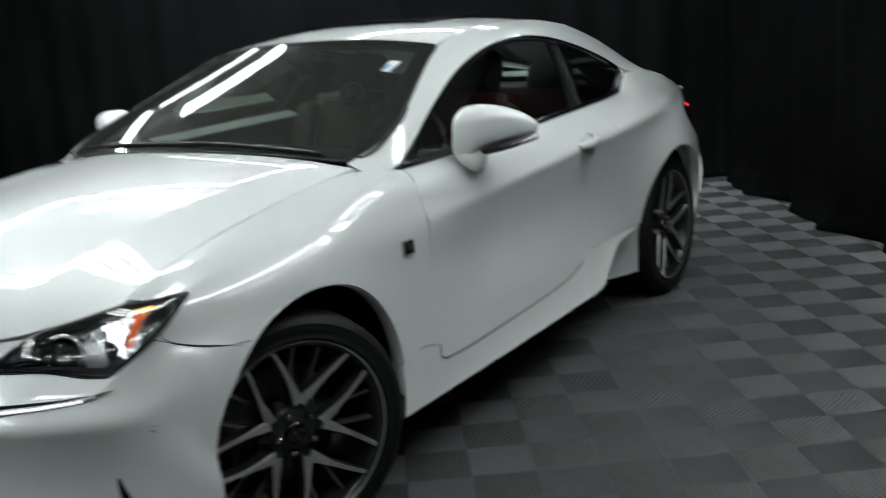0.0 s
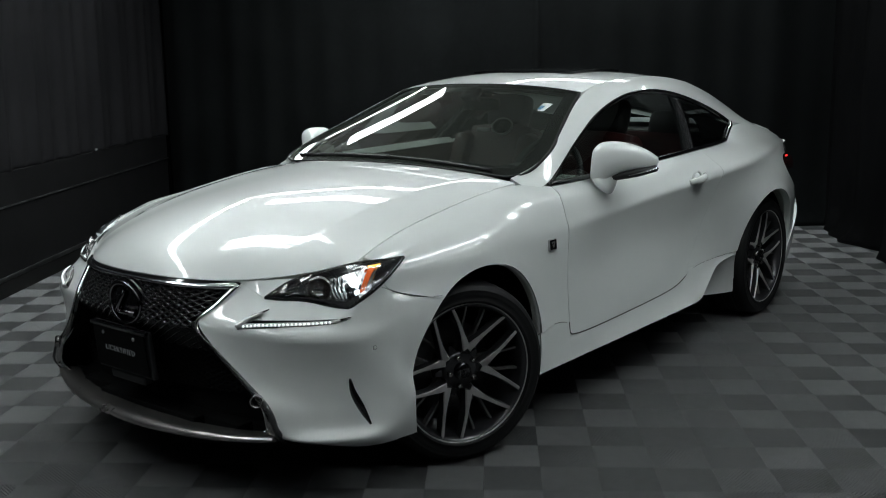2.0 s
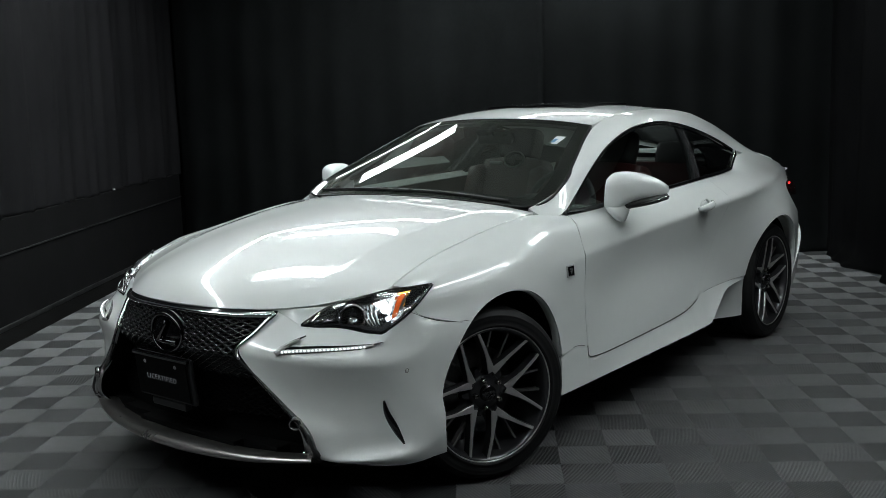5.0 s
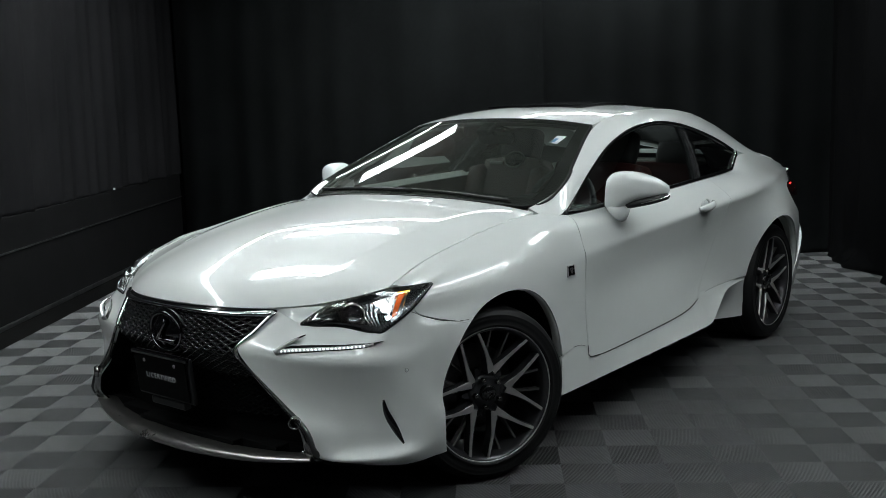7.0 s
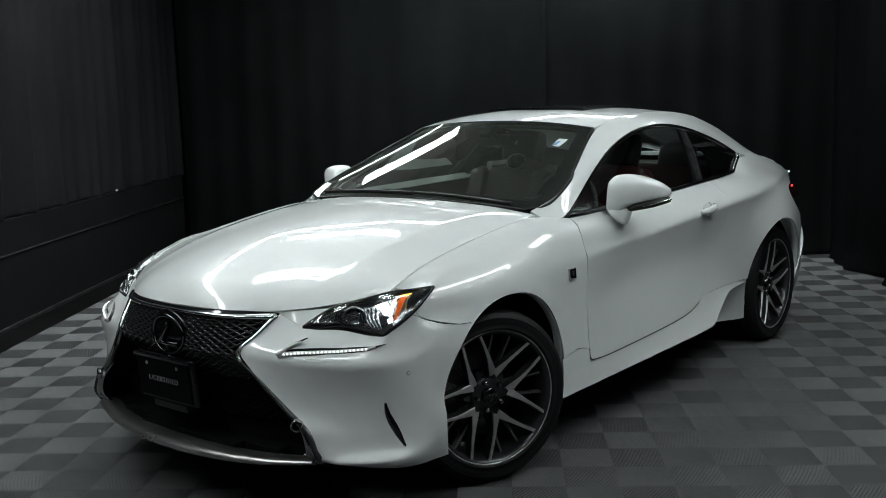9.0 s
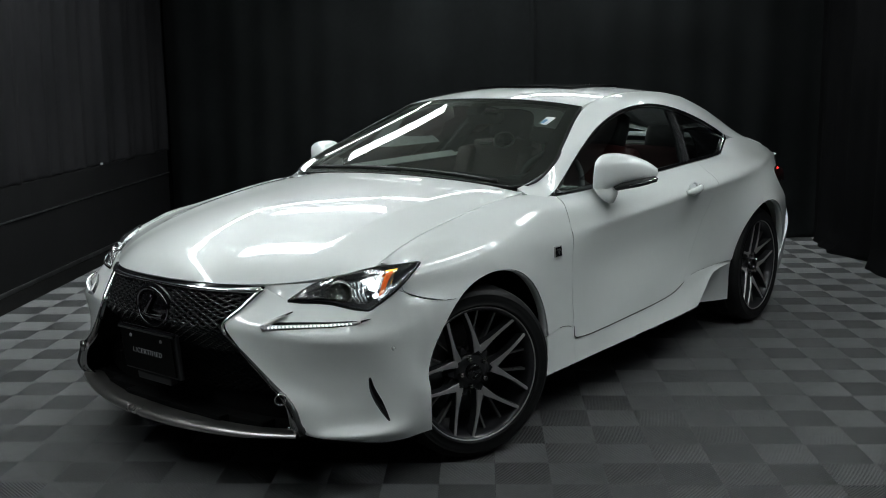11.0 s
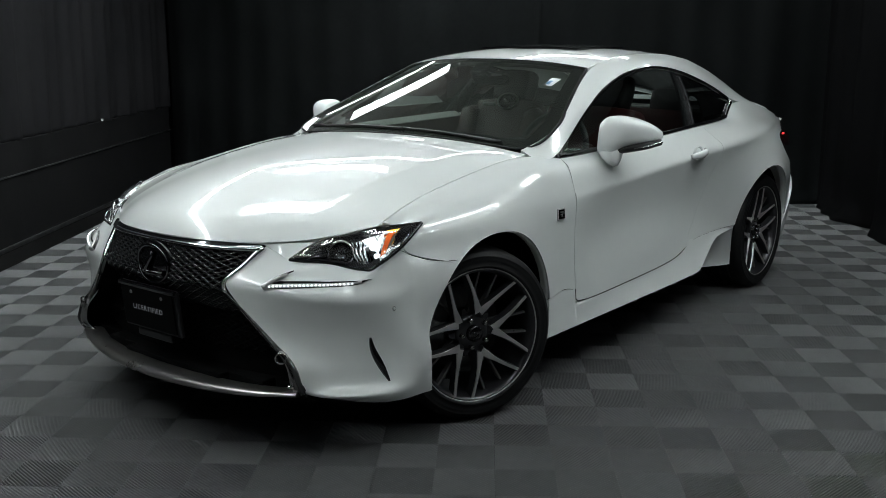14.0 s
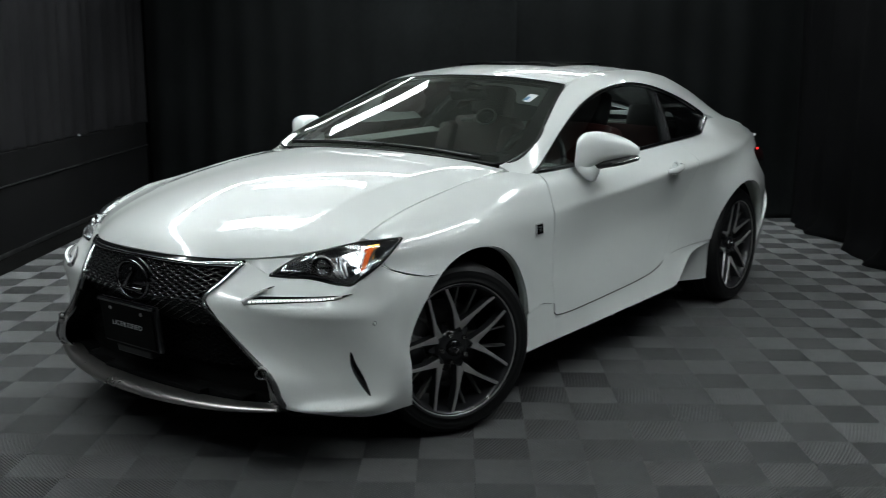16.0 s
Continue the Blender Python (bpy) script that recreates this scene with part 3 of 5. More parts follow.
def sill_rows(x):
    """The skirt's section at x: the seam, a hollow face, the sharp ridge, and what lies under the ridge."""
    ty, tz = float(SIDE[-1][0](x)), float(SIDE[-1][1](x))
    ey = float(along([(-0.36, 0.897), (-0.7, 0.921), (-1.0, 0.938), (-1.4, 0.945), (-1.72, 0.947), (-1.84, 0.935), (-2.0, 0.905), (-2.15, 0.893), (-2.34, 0.885)])(x))
    ridge = float(along([(-0.36, 0.231), (-1.0, 0.260), (-1.70, 0.276), (-1.75, 0.290), (-1.80, 0.324), (-1.9, 0.372), (-2.06, 0.408), (-2.34, 0.415)])(x))
    wing = float(np.clip((-1.69 - x) / 0.05, 0, 1))
    low = ridge * (1 - wing) + wing * float(np.interp(-x, [1.70, 2.30], [0.268, 0.205]))
    tuck_in, top, edge = np.array([x, ty - 0.014, tz + 0.02]), np.array([x, ty - 0.001, tz - 0.003]), np.array([x, max(ey, ty + 0.002), min(ridge, tz - 0.012)])
    hollow = top + (edge - top) * 0.5 - np.array([0, 0.10 * (edge[1] - ty), 0])
    near = wing * (1 - float(np.clip((-1.95 - x) / 0.22, 0, 1)))
    under = np.array([x, edge[1] - 0.008 - 0.03 * near, edge[2] - 0.004 - 0.01 * wing])
    foot = np.array([x, ty - 0.12 + 0.112 * wing - 0.035 * near, low - 0.012 * (1 - wing)])
    return [tuck_in, top, top + np.array([0, 0.001, -0.003]), hollow, edge], [edge, under, foot]


sill_xs = np.unique(np.concatenate([np.linspace(-0.375, -2.27, 88), np.linspace(-0.57, -0.60, 12), np.linspace(-1.56, -1.72, 12)]))[::-1]
sill_face = across(np.array([sill_rows(float(x))[0] for x in sill_xs]).transpose(1, 0, 2), 24)
sill_under = np.array([sill_rows(float(x))[1] for x in sill_xs]).transpose(1, 0, 2)
pair("sill_skirt", merged(sheet(sill_face, 0.004, holes=[ARCH_F, ARCH_R]), sheet(sill_under, 0, centre=(None, 0, 0.6), holes=[ARCH_F, ARCH_R])), PAINT, car, "body-coloured side skirt with a sharp lower edge")

# the dark joints under the door and beside it
door_foot = door[-1] + np.array([0, 0.0004, -0.0012])
pair("door_joint", tube(np.concatenate([door[-6:-1, 0] + np.array([0.0015, 0.0004, 0]), door_foot[1:]]), 0.0022, 6), BLACK_PLASTIC, car, "dark joint under the door")
front_foot = np.array([(x, float(SIDE[-1][0](x)) + 0.0012, float(SIDE[-1][1](x)) - 0.001) for x in np.linspace(-0.376, -0.562, 12)])
pair("sill_joint", tube(front_foot, 0.0011, 6), BLACK_PLASTIC, car, "fine joint above the skirt")
pair("sill_joint", tube(quarter[-1][quarter[-1][:, 0] > -2.26] + np.array([0, 0.0003, -0.001]), 0.0006, 6), BLACK_PLASTIC, car, "fine joint above the skirt")

# rear bumper, closing the tail
tail_curves = [
    [(-3.3, 0.80, 0.66), (-3.52, 0.66, 0.66), (-3.66, 0.35, 0.66), (-3.70, 0.0, 0.66)],
    [(-3.28, 0.84, 0.55), (-3.54, 0.70, 0.55), (-3.70, 0.38, 0.55), (-3.75, 0.0, 0.55)],
    [(-3.1, 0.88, 0.40), (-3.50, 0.72, 0.40), (-3.68, 0.38, 0.40), (-3.73, 0.0, 0.40)],
    [(-2.98, 0.87, 0.24), (-3.42, 0.72, 0.22), (-3.60, 0.38, 0.22), (-3.66, 0.0, 0.22)],
]
tb = loft(tail_curves, 40, 24)
part("rear_bumper", sheet(np.concatenate([tb, (tb * np.array([1, -1, 1]))[:, -2::-1]], 1), 0.02, centre=(-2, 0, 0.5), holes=[ARCH_R]), PAINT, car)

# arches: rolled lip and dark liner
for (ax, az, ar), yo in ((ARCH_F, 0.90), (ARCH_R, 0.90)):
    prof = [(ar + 0.006, yo - 0.05), (ar + 0.015, yo - 0.10), (ar + 0.03, yo - 0.40), (ar - 0.1, yo - 0.46), (0.02, yo - 0.46)]
    pair("wheel_liner", moved(lathe(prof, 60, start=radians(-12), stop=radians(192)), Matrix.Translation((ax, 0, az))), LINER, car, "dark felt wheel arch liner")


def arch_lip(arch, grids):
    """The arch's edge, rolled inwards, following the panel round the wheel."""
    ax, az, ar = arch
    pts = np.concatenate([g.reshape(-1, 3) for g in grids])
    rows, ys = [[], [], []], []
    for a in np.linspace(radians(-8), radians(188), 80):
        x, z = ax + ar * math.cos(a), az + ar * math.sin(a)
        d = (pts[:, 0] - x) ** 2 + (pts[:, 2] - z) ** 2
        i = np.argsort(d)[:4]
        w = 1 / (d[i] + 1e-6)
        y = float((pts[i, 1] * w).sum() / w.sum())
        ys.append((a, x, y, z))
    smooth = np.convolve(np.pad([q[2] for q in ys], 5, mode="edge"), np.ones(11) / 11, mode="valid")
    for (a, x, _, z), y in zip(ys, smooth):
        rows[0].append((x + 0.0005 * math.cos(a), y - 0.006, z + 0.0005 * math.sin(a)))
        rows[1].append((x - 0.004 * math.cos(a), y - 0.009, z - 0.004 * math.sin(a)))
        rows[2].append((x - 0.005 * math.cos(a), y - 0.035, z - 0.005 * math.sin(a)))
    return sheet(across(rows, 6), 0)


# ---- nose ----
CHEEK = [
    [(0.17, 0.893, 0.6605), (0.225, 0.893, 0.6635), (0.35, 0.855, 0.6825), (0.455, 0.813, 0.727), (0.547, 0.772, 0.665), (0.63, 0.66, 0.688), (0.685, 0.53, 0.69), (0.692, 0.478, 0.710), (0.70, 0.425, 0.730)],
    [(0.22, 0.893, 0.60), (0.27, 0.893, 0.61), (0.40, 0.858, 0.62), (0.50, 0.82, 0.625), (0.60, 0.765, 0.625), (0.69, 0.66, 0.632), (0.735, 0.56, 0.638), (0.755, 0.47, 0.652), (0.775, 0.395, 0.665)],
    [(0.26, 0.893, 0.55), (0.30, 0.893, 0.555), (0.42, 0.865, 0.558), (0.53, 0.83, 0.565), (0.637, 0.772, 0.575), (0.719, 0.677, 0.582), (0.77, 0.565, 0.592), (0.803, 0.46, 0.602), (0.832, 0.36, 0.612)],
    [(0.27, 0.890, 0.52), (0.31, 0.890, 0.525), (0.425, 0.865, 0.525), (0.533, 0.831, 0.532), (0.637, 0.772, 0.542), (0.719, 0.680, 0.549), (0.771, 0.575, 0.557), (0.803, 0.478, 0.565), (0.830, 0.39, 0.574)],
    [(0.31, 0.885, 0.44), (0.345, 0.885, 0.44), (0.44, 0.862, 0.43), (0.54, 0.822, 0.43), (0.622, 0.768, 0.43), (0.688, 0.704, 0.43), (0.737, 0.64, 0.43), (0.765, 0.585, 0.43), (0.785, 0.54, 0.43)],
    [(0.33, 0.883, 0.36), (0.36, 0.883, 0.36), (0.445, 0.863, 0.35), (0.545, 0.824, 0.348), (0.628, 0.770, 0.348), (0.690, 0.718, 0.35), (0.738, 0.680, 0.352), (0.758, 0.655, 0.354), (0.772, 0.632, 0.356)],
    [(0.34, 0.88, 0.30), (0.367, 0.88, 0.30), (0.45, 0.866, 0.287), (0.55, 0.838, 0.286), (0.635, 0.784, 0.282), (0.696, 0.735, 0.280), (0.738, 0.702, 0.272), (0.755, 0.68, 0.274), (0.765, 0.66, 0.276)],
    [(0.34, 0.872, 0.25), (0.368, 0.872, 0.25), (0.455, 0.866, 0.246), (0.56, 0.860, 0.252), (0.655, 0.810, 0.256), (0.714, 0.758, 0.260), (0.742, 0.708, 0.260), (0.755, 0.682, 0.263), (0.763, 0.661, 0.266)],
    [(0.335, 0.86, 0.205), (0.362, 0.86, 0.205), (0.45, 0.848, 0.200), (0.54, 0.825, 0.207), (0.62, 0.785, 0.222), (0.68, 0.735, 0.235), (0.715, 0.69, 0.243), (0.728, 0.665, 0.247), (0.735, 0.648, 0.25)],
]


def side_y(x, z):
    """How far out the side stands at a place."""
    rows = np.array([(x, float(fy(x)), float(fz(x))) for fy, fz in SIDE])
    p = spline(rows, np.linspace(0, 1, 120))
    return float(np.interp(-z, -p[:, 2], p[:, 1]))


for k, inset in ((3, 0.008), (4, 0.009), (5, 0.004)):
    CHEEK[k] = [(x - inset * c * 0.8, y - inset * c * 0.6, z) for (x, y, z), c in zip(CHEEK[k], (0, 0, 0.2, 0.7, 1, 1, 0.9, 0.5, 0))]
CHEEK = [[(x, side_y(x, z) if x < 0.425 and z > 0.4 else y, z) for x, y, z in row] for row in CHEEK]
cheek = relaxed(loft(CHEEK, 96, 72), 12, 2)
for p in cheek.reshape(-1, 3):
    if p[0] < 0.44 and p[2] > 0.36:
        w = min(1, (0.44 - p[0]) / 0.07) * min(1, (p[2] - 0.36) / 0.1)
        p[1] += (side_y(p[0], p[2]) - p[1]) * w * w * (3 - 2 * w)
cheek = flare(cheek, ARCH_F)
# the bumper lies flush with the fender along their joint
seam_x = np.linspace(0.18, 0.46, 24)
seam_z = np.interp(seam_x, SEAM_X, SEAM_Z)


def skin_y(grid, x, z):
    pts = grid.reshape(-1, 3)
    d = np.hypot(pts[:, 0] - x, pts[:, 2] - z) + 0.003
    near = np.argsort(d)[:6]
    return float(np.sum(pts[near, 1] / d[near]) / np.sum(1 / d[near]))


step_y = np.array([skin_y(fender, x, z) - skin_y(cheek, x, z) for x, z in zip(seam_x, seam_z)])
step_y = np.convolve(np.pad(step_y, 3, mode="edge"), np.ones(7) / 7, mode="valid")
for p in cheek.reshape(-1, 3):
    if p[0] < 0.46:
        below = max(0.0, float(np.interp(p[0], seam_x, seam_z)) - p[2])
        p[1] += float(np.interp(p[0], seam_x, step_y)) * math.exp(-(below / 0.09) ** 2) * min(1, (0.46 - p[0]) / 0.05)
pair("bumper_cheek", sheet(cheek, 0.02, centre=(0, 0, 0.5), holes=[ARCH_F]), PAINT, car, "white front bumper corner")
# the dark joint between fender and bumper
skin = np.concatenate([fender.reshape(-1, 3), cheek.reshape(-1, 3)])
joint = []
for x in np.linspace(0.462, 0.222, 18):
    z = float(np.interp(x, SEAM_X, SEAM_Z))
    d = np.hypot(skin[:, 0] - x, skin[:, 2] - z) + 0.002
    near = np.argsort(d)[:6]
    joint.append((x, float(np.sum(skin[near, 1] / d[near]) / np.sum(1 / d[near])) + 0.0002, z))
pair("fender_joint", tube(even(joint, 24), 0.0010, 6), BLACK_PLASTIC, car, "thin dark panel joint")
behind = even(joint, 24) - np.array([0.004, 0.011, 0])
pair("joint_flange", sheet(np.array([behind + np.array([0.006, -0.001, 0.016]), behind, behind - np.array([0.0, 0.001, 0.016])]), 0), PAINT, car)
corner = loft([[(0.600, 0.582, 0.750), (0.655, 0.505, 0.745), (0.704, 0.428, 0.738)], [(0.645, 0.556, 0.722), (0.674, 0.492, 0.729), (0.703, 0.426, 0.735)], [(0.686, 0.529, 0.691), (0.6925, 0.478, 0.7105), (0.7005, 0.425, 0.7305)]], 24, 14)
pair("nose_corner", sheet(corner, 0.004, centre=(0, 0, 0.5)), PAINT, car)
pair("arch_lip", arch_lip(ARCH_F, [fender, cheek, sill_face]), PAINT, car)
pair("arch_lip", arch_lip(ARCH_R, [quarter, sill_face, tb]), PAINT, car)

# hood: a patch between its front edge, its rear edge, its middle line and its side seam
HOOD_FRONT = [(0.855, 0.0, 0.752), (0.845, 0.12, 0.751), (0.795, 0.30, 0.746), (0.70, 0.44, 0.744), (0.60, 0.57, 0.757), (0.50, 0.65, 0.778), (0.43, 0.703, 0.795)]
HOOD_REAR = [(-0.485, 0.0, 1.006), (-0.488, 0.25, 1.001), (-0.492, 0.50, 0.987), (-0.498, 0.697, 0.963)]
HOOD_MID = [(0.855, 0.0, 0.752), (0.80, 0.0, 0.797), (0.64, 0.0, 0.85), (0.38, 0.0, 0.905), (0.0, 0.0, 0.955), (-0.25, 0.0, 0.983), (-0.485, 0.0, 1.006)]
HOOD_SIDE = [(0.43, 0.703, 0.795), (0.23, 0.700, 0.864), (0.0, 0.696, 0.905), (-0.28, 0.697, 0.945), (-0.498, 0.697, 0.963)]


def coons(front, rear, mid, side, nu, nv):
    f, r, m, s = even(front, nv), even(rear, nv), even(mid, nu), even(side, nu)
    u, v = np.linspace(0, 1, nu)[None, :, None], np.linspace(0, 1, nv)[:, None, None]
    return ((1 - u) * f[:, None] + u * r[:, None] + (1 - v) * m[None] + v * s[None]
            - (1 - u) * (1 - v) * f[0] - u * (1 - v) * r[0] - (1 - u) * v * f[-1] - u * v * r[-1])


hood = coons(HOOD_FRONT, HOOD_REAR, HOOD_MID, HOOD_SIDE, 90, 50)
hood_full = np.concatenate([(hood * np.array([1, -1, 1]))[:0:-1], hood], 0)
vv, uu = np.abs(np.linspace(-1, 1, 99))[:, None], np.linspace(0, 1, 90)[None]
ease = np.clip((uu[:, 1:-1, None] - 0.08) / 0.2, 0, 1)
hood_full = relaxed(hood_full, 160, 30, ease * ease * (3 - 2 * ease))
# a raised plateau between two creases that run back from the headlights
vc = 0.62 + 0.14 * uu
fall = np.clip((vv - vc) / (1 - vc), 0, 1)
hood_full[..., 2] += 0.030 * np.sin(math.pi * uu ** 0.75) * np.where(vv < vc, 1 - 0.06 * (vv / vc) ** 2, 0.94 * (1 - fall) ** 1.5)
hood_full[:, :, 1] *= 0.996
part("hood", sheet(hood_full, 0.018, centre=(None, 0, 0)), PAINT, car)

# spindle grille
EDGE = [(0.705, 0.418, 0.727), (0.775, 0.385, 0.665), (0.834, 0.353, 0.612), (0.812, 0.437, 0.52), (0.788, 0.533, 0.432), (0.776, 0.626, 0.356), (0.768, 0.654, 0.287), (0.745, 0.644, 0.255)]
MID = [(0.845, 0.0, 0.735), (0.857, 0.0, 0.66), (0.868, 0.0, 0.60), (0.872, 0.0, 0.52), (0.872, 0.0, 0.42), (0.872, 0.0, 0.355), (0.872, 0.0, 0.29), (0.875, 0.0, 0.25)]
edge_pts, mid_pts = even(EDGE, 60), spline(MID, np.linspace(0, 1, 60))
mid_pts[:, 2] = np.interp(np.linspace(0, 1, 60), np.linspace(0, 1, 60), mid_pts[:, 2])


def grille_at(a, z):
    """A point on the grille's face: a from -1 (right edge) to 1 (left edge), z the height at the middle."""
    k = np.interp(-z, -mid_pts[:, 2], np.arange(60))
    e = np.array([np.interp(k, np.arange(60), edge_pts[:, i]) for i in range(3)])
    m = np.array([np.interp(k, np.arange(60), mid_pts[:, i]) for i in range(3)])
    w = a * a
    return Vector((m[0] + (e[0] - m[0]) * (0.35 * w + 0.65 * w * w), e[1] * a, m[2] + (e[2] - m[2]) * w))


grille = thing("grille", "", "")
grille.parent = car
del_rows = np.linspace(0.735, 0.25, 40)
back = np.array([[grille_at(a, z) - Vector((0.14, 0, 0)) for a in np.linspace(-1.04, 1.04, 60)] for z in del_rows])
part("backing", sheet(back, 0), LINER, grille, "black panel behind the mesh")


for s in (1, -1):
    e = edge_pts * np.array([1, s, 1])
    part("side_wall", sheet(np.array([e - np.array([0.006, 0.012 * s, 0]), e + np.array([-0.2, 0.03 * s, 0])]), 0), LINER, grille)
for tx, ty, tw in ((0.46, 0.5, 1.34), (0.735, 0.07, 0.92), (0.785, 0.06, 0.56)):
    part("undertray", moved(box(ty, tw, 0.04, 0.004), Matrix.Translation((tx, 0, 0.243))), LINER, grille)


def grille_mesh(z0, z1):
    """Wavy bars crossing into a net, finer towards the middle."""
    bars = []
    step = 0.026
    for fam in (1, -1):
        for k in range(-42, 43):
            run = []
            for i in range(61):
                z = z0 - (z0 - z1) * i / 60
                y = k * step * 1.7 + fam * (0.735 - z) * 2.2
                e = abs(grille_at(1, z).y)
                if abs(y) < e - (0.006 if z > 0.42 else 0.09):
                    p = grille_at(y / e, z)
                    run.append((p.x - 0.006 - 0.115 * min(1, max(0, (0.60 - z) / 0.12)), p.y, p.z))
                else:
                    if len(run) > 1:
                        bars.append(run)
                    run = []
            if len(run) > 1:
                bars.append(run)
    return merged(*[tube(b[::2] if len(b) > 6 else b, 0.0050, 4, flat=2.2, up=(1, 0, 0)) for b in bars])


tagged(part("mesh", grille_mesh(0.735, 0.48), MESH_BLACK, grille, "gloss black net of wavy bars"), kind="stuff")
# near-black colour stands in for the shade deep in the lower opening
tagged(part("lower_mesh", grille_mesh(0.48, 0.34), LINER, grille, "net in the lower opening, coloured as if in deep shade"), kind="stuff")
for s in (1, -1):
    e = edge_pts * np.array([1, s, 1]) + np.array([0.004, 0, 0])
    part("surround", tube(e[:20], np.linspace(0.020, 0.006, 20), 8, flat=0.7), CHROME, grille, "bright chrome upper surround")
    part("surround", tube(e[19:], np.concatenate([np.linspace(0.005, 0.012, 34), np.linspace(0.012, 0.02, 7)]), 8, flat=0.7), SMOKE, grille, "dark gloss lower surround")
top = [grille_at(a, 0.735) + Vector((0.006, 0, -0.005)) for a in np.linspace(-0.985, 0.985, 50)]
part("top_bar", tube(top, 0.009 + 0.012 * np.abs(np.linspace(-1, 1, 50)) ** 4, 8, flat=0.7), CHROME, grille, "chrome bar under the hood edge")
cap = np.array([[grille_at(a, 0.735) + Vector((0.006 - 0.008 * k, 0, 0.001 + 0.006 * k)) for a in np.linspace(-1, 1, 50)] for k in range(3)])
part("top_cover", sheet(cap, 0.006, centre=(0, 0, 0)), GLOSS_BLACK, grille)
lip = [[(0.70, 0.61, 0.252), (0.77, 0.43, 0.247), (0.812, 0.2, 0.246), (0.822, 0.0, 0.246)],
       [(0.768, 0.630, 0.259), (0.838, 0.437, 0.250), (0.890, 0.2, 0.247), (0.90, 0.0, 0.246)],
       [(0.776, 0.633, 0.255), (0.847, 0.442, 0.244), (0.901, 0.2, 0.240), (0.911, 0.0, 0.239)],
       [(0.777, 0.634, 0.250), (0.849, 0.445, 0.234), (0.903, 0.2, 0.228), (0.913, 0.0, 0.226)],
       [(0.762, 0.630, 0.242), (0.828, 0.437, 0.224), (0.880, 0.2, 0.218), (0.89, 0.0, 0.216)],
       [(0.70, 0.61, 0.238), (0.77, 0.42, 0.220), (0.82, 0.2, 0.214), (0.828, 0.0, 0.212)]]
lg = loft(lip, 40, 20)
part("lower_lip", sheet(np.concatenate([lg, (lg * np.array([1, -1, 1]))[:, -2::-1]], 1), 0.01, centre=(0, 0, 0.3)), BRUSHED, grille, "smoked chrome lower lip")
fogs = moved(lathe([(0.014, -0.006), (0.016, 0.003), (0.019, 0.005), (0.022, 0.0), (0.024, -0.01)], 24), Matrix.Translation((0.800, 0.592, 0.382)) @ pose(0, 0, 0, 0, 0, -55))
low_e = edge_pts[26:]
wide_e = np.concatenate([np.linspace(0.010, 0.02, len(low_e) // 2), np.linspace(0.02, 0.06, len(low_e) - len(low_e) // 2)])[:, None]
bez = across([low_e + np.array([0.003, 0.0, 0]), low_e + np.concatenate([0.010 + 0.16 * wide_e, -0.5 * wide_e, 0 * wide_e], 1), low_e + np.concatenate([0.3 * wide_e - 0.01, -wide_e, 0 * wide_e], 1)], 8)
pair("corner_bezel", sheet(bez, 0.01, centre=(0, 0, 0.4)), DARK_CHROME, grille, "smoked chrome corner surround")
pair("corner_rivet", moved(lathe([(0.0, 0.004), (0.005, 0.003), (0.007, -0.002)], 16), Matrix.Translation((0.79, 0.618, 0.283)) @ pose(0, 0, 0, 0, 0, -55)), CHROME, grille, "small bright stud")
pair("sensor_ring", fogs, DARK_CHROME, grille, "small round chrome-ringed sensor")

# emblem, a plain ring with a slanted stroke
emblem = thing("emblem", "", "")
emblem.parent = grille
centre = grille_at(0.0, 0.638) + Vector((0.012, 0.0, 0))
ring = [centre + Vector((-0.12 * abs(math.cos(a)) ** 2 * 0.06, 0.088 * math.cos(a), 0.070 * math.sin(a))) for a in np.linspace(0, 2 * math.pi, 48, endpoint=False)]
part("ring", tube(ring, 0.0068, 8, closed=True, flat=0.8, up=(1, 0, 0)), EMBLEM, emblem)
part("rim", tube([p - Vector((0.022, 0, 0)) for p in ring], 0.021, 10, closed=True, flat=0.75, up=(1, 0, 0)), GLOSS_BLACK, emblem)
stroke = [centre + Vector((0.004, 0.02, 0.05)), centre + Vector((0.006, -0.012, 0.0)), centre + Vector((0.006, -0.03, -0.028)), centre + Vector((0.006, 0.0, -0.03)), centre + Vector((0.004, 0.072, -0.028))]
part("stroke", tube(stroke, 0.009, 6, up=(1, 0, 0)), EMBLEM, emblem)
disc = moved(lathe([(0.0, 0.004), (0.06, 0.002), (0.066, -0.004)], 40), Matrix.Translation(centre - Vector((0.008, 0, 0))) @ pose(0, 0, 0, 0, 0, -90) @ Matrix.Diagonal((1.3, 1, 1, 1)))
part("disc", disc, GLOSS_BLACK, emblem)

# plate holder with a printed insert
plate = thing("plate_holder", "", "")
plate.parent = car
plate.matrix_basis = pose(0.880, -0.018, 0.468, 90, 0, 90) @ pose(0, 0, 0, 6, 0, 0)
part("frame", box(0.335, 0.175, 0.018, 0.006), BLACK_PLASTIC, plate, at=pose(0, 0, -0.012))
part("insert", box(0.305, 0.15, 0.006, 0.003), PLATE_BLACK, plate, "black card insert with white lettering", at=pose(0, 0, 0.003))
part("top_rail", box(0.33, 0.014, 0.022, 0.004), GLOSS_BLACK, plate, at=pose(0, 0.083, -0.002))
part("bracket", box(0.2, 0.03, 0.03, 0.005), BLACK_PLASTIC, plate, at=pose(0, -0.105, -0.02))
part("lettering", words("L/CERTIFIED", 0.0275), INK_WHITE, plate, at=pose(0.0, 0.0, 0.0075))
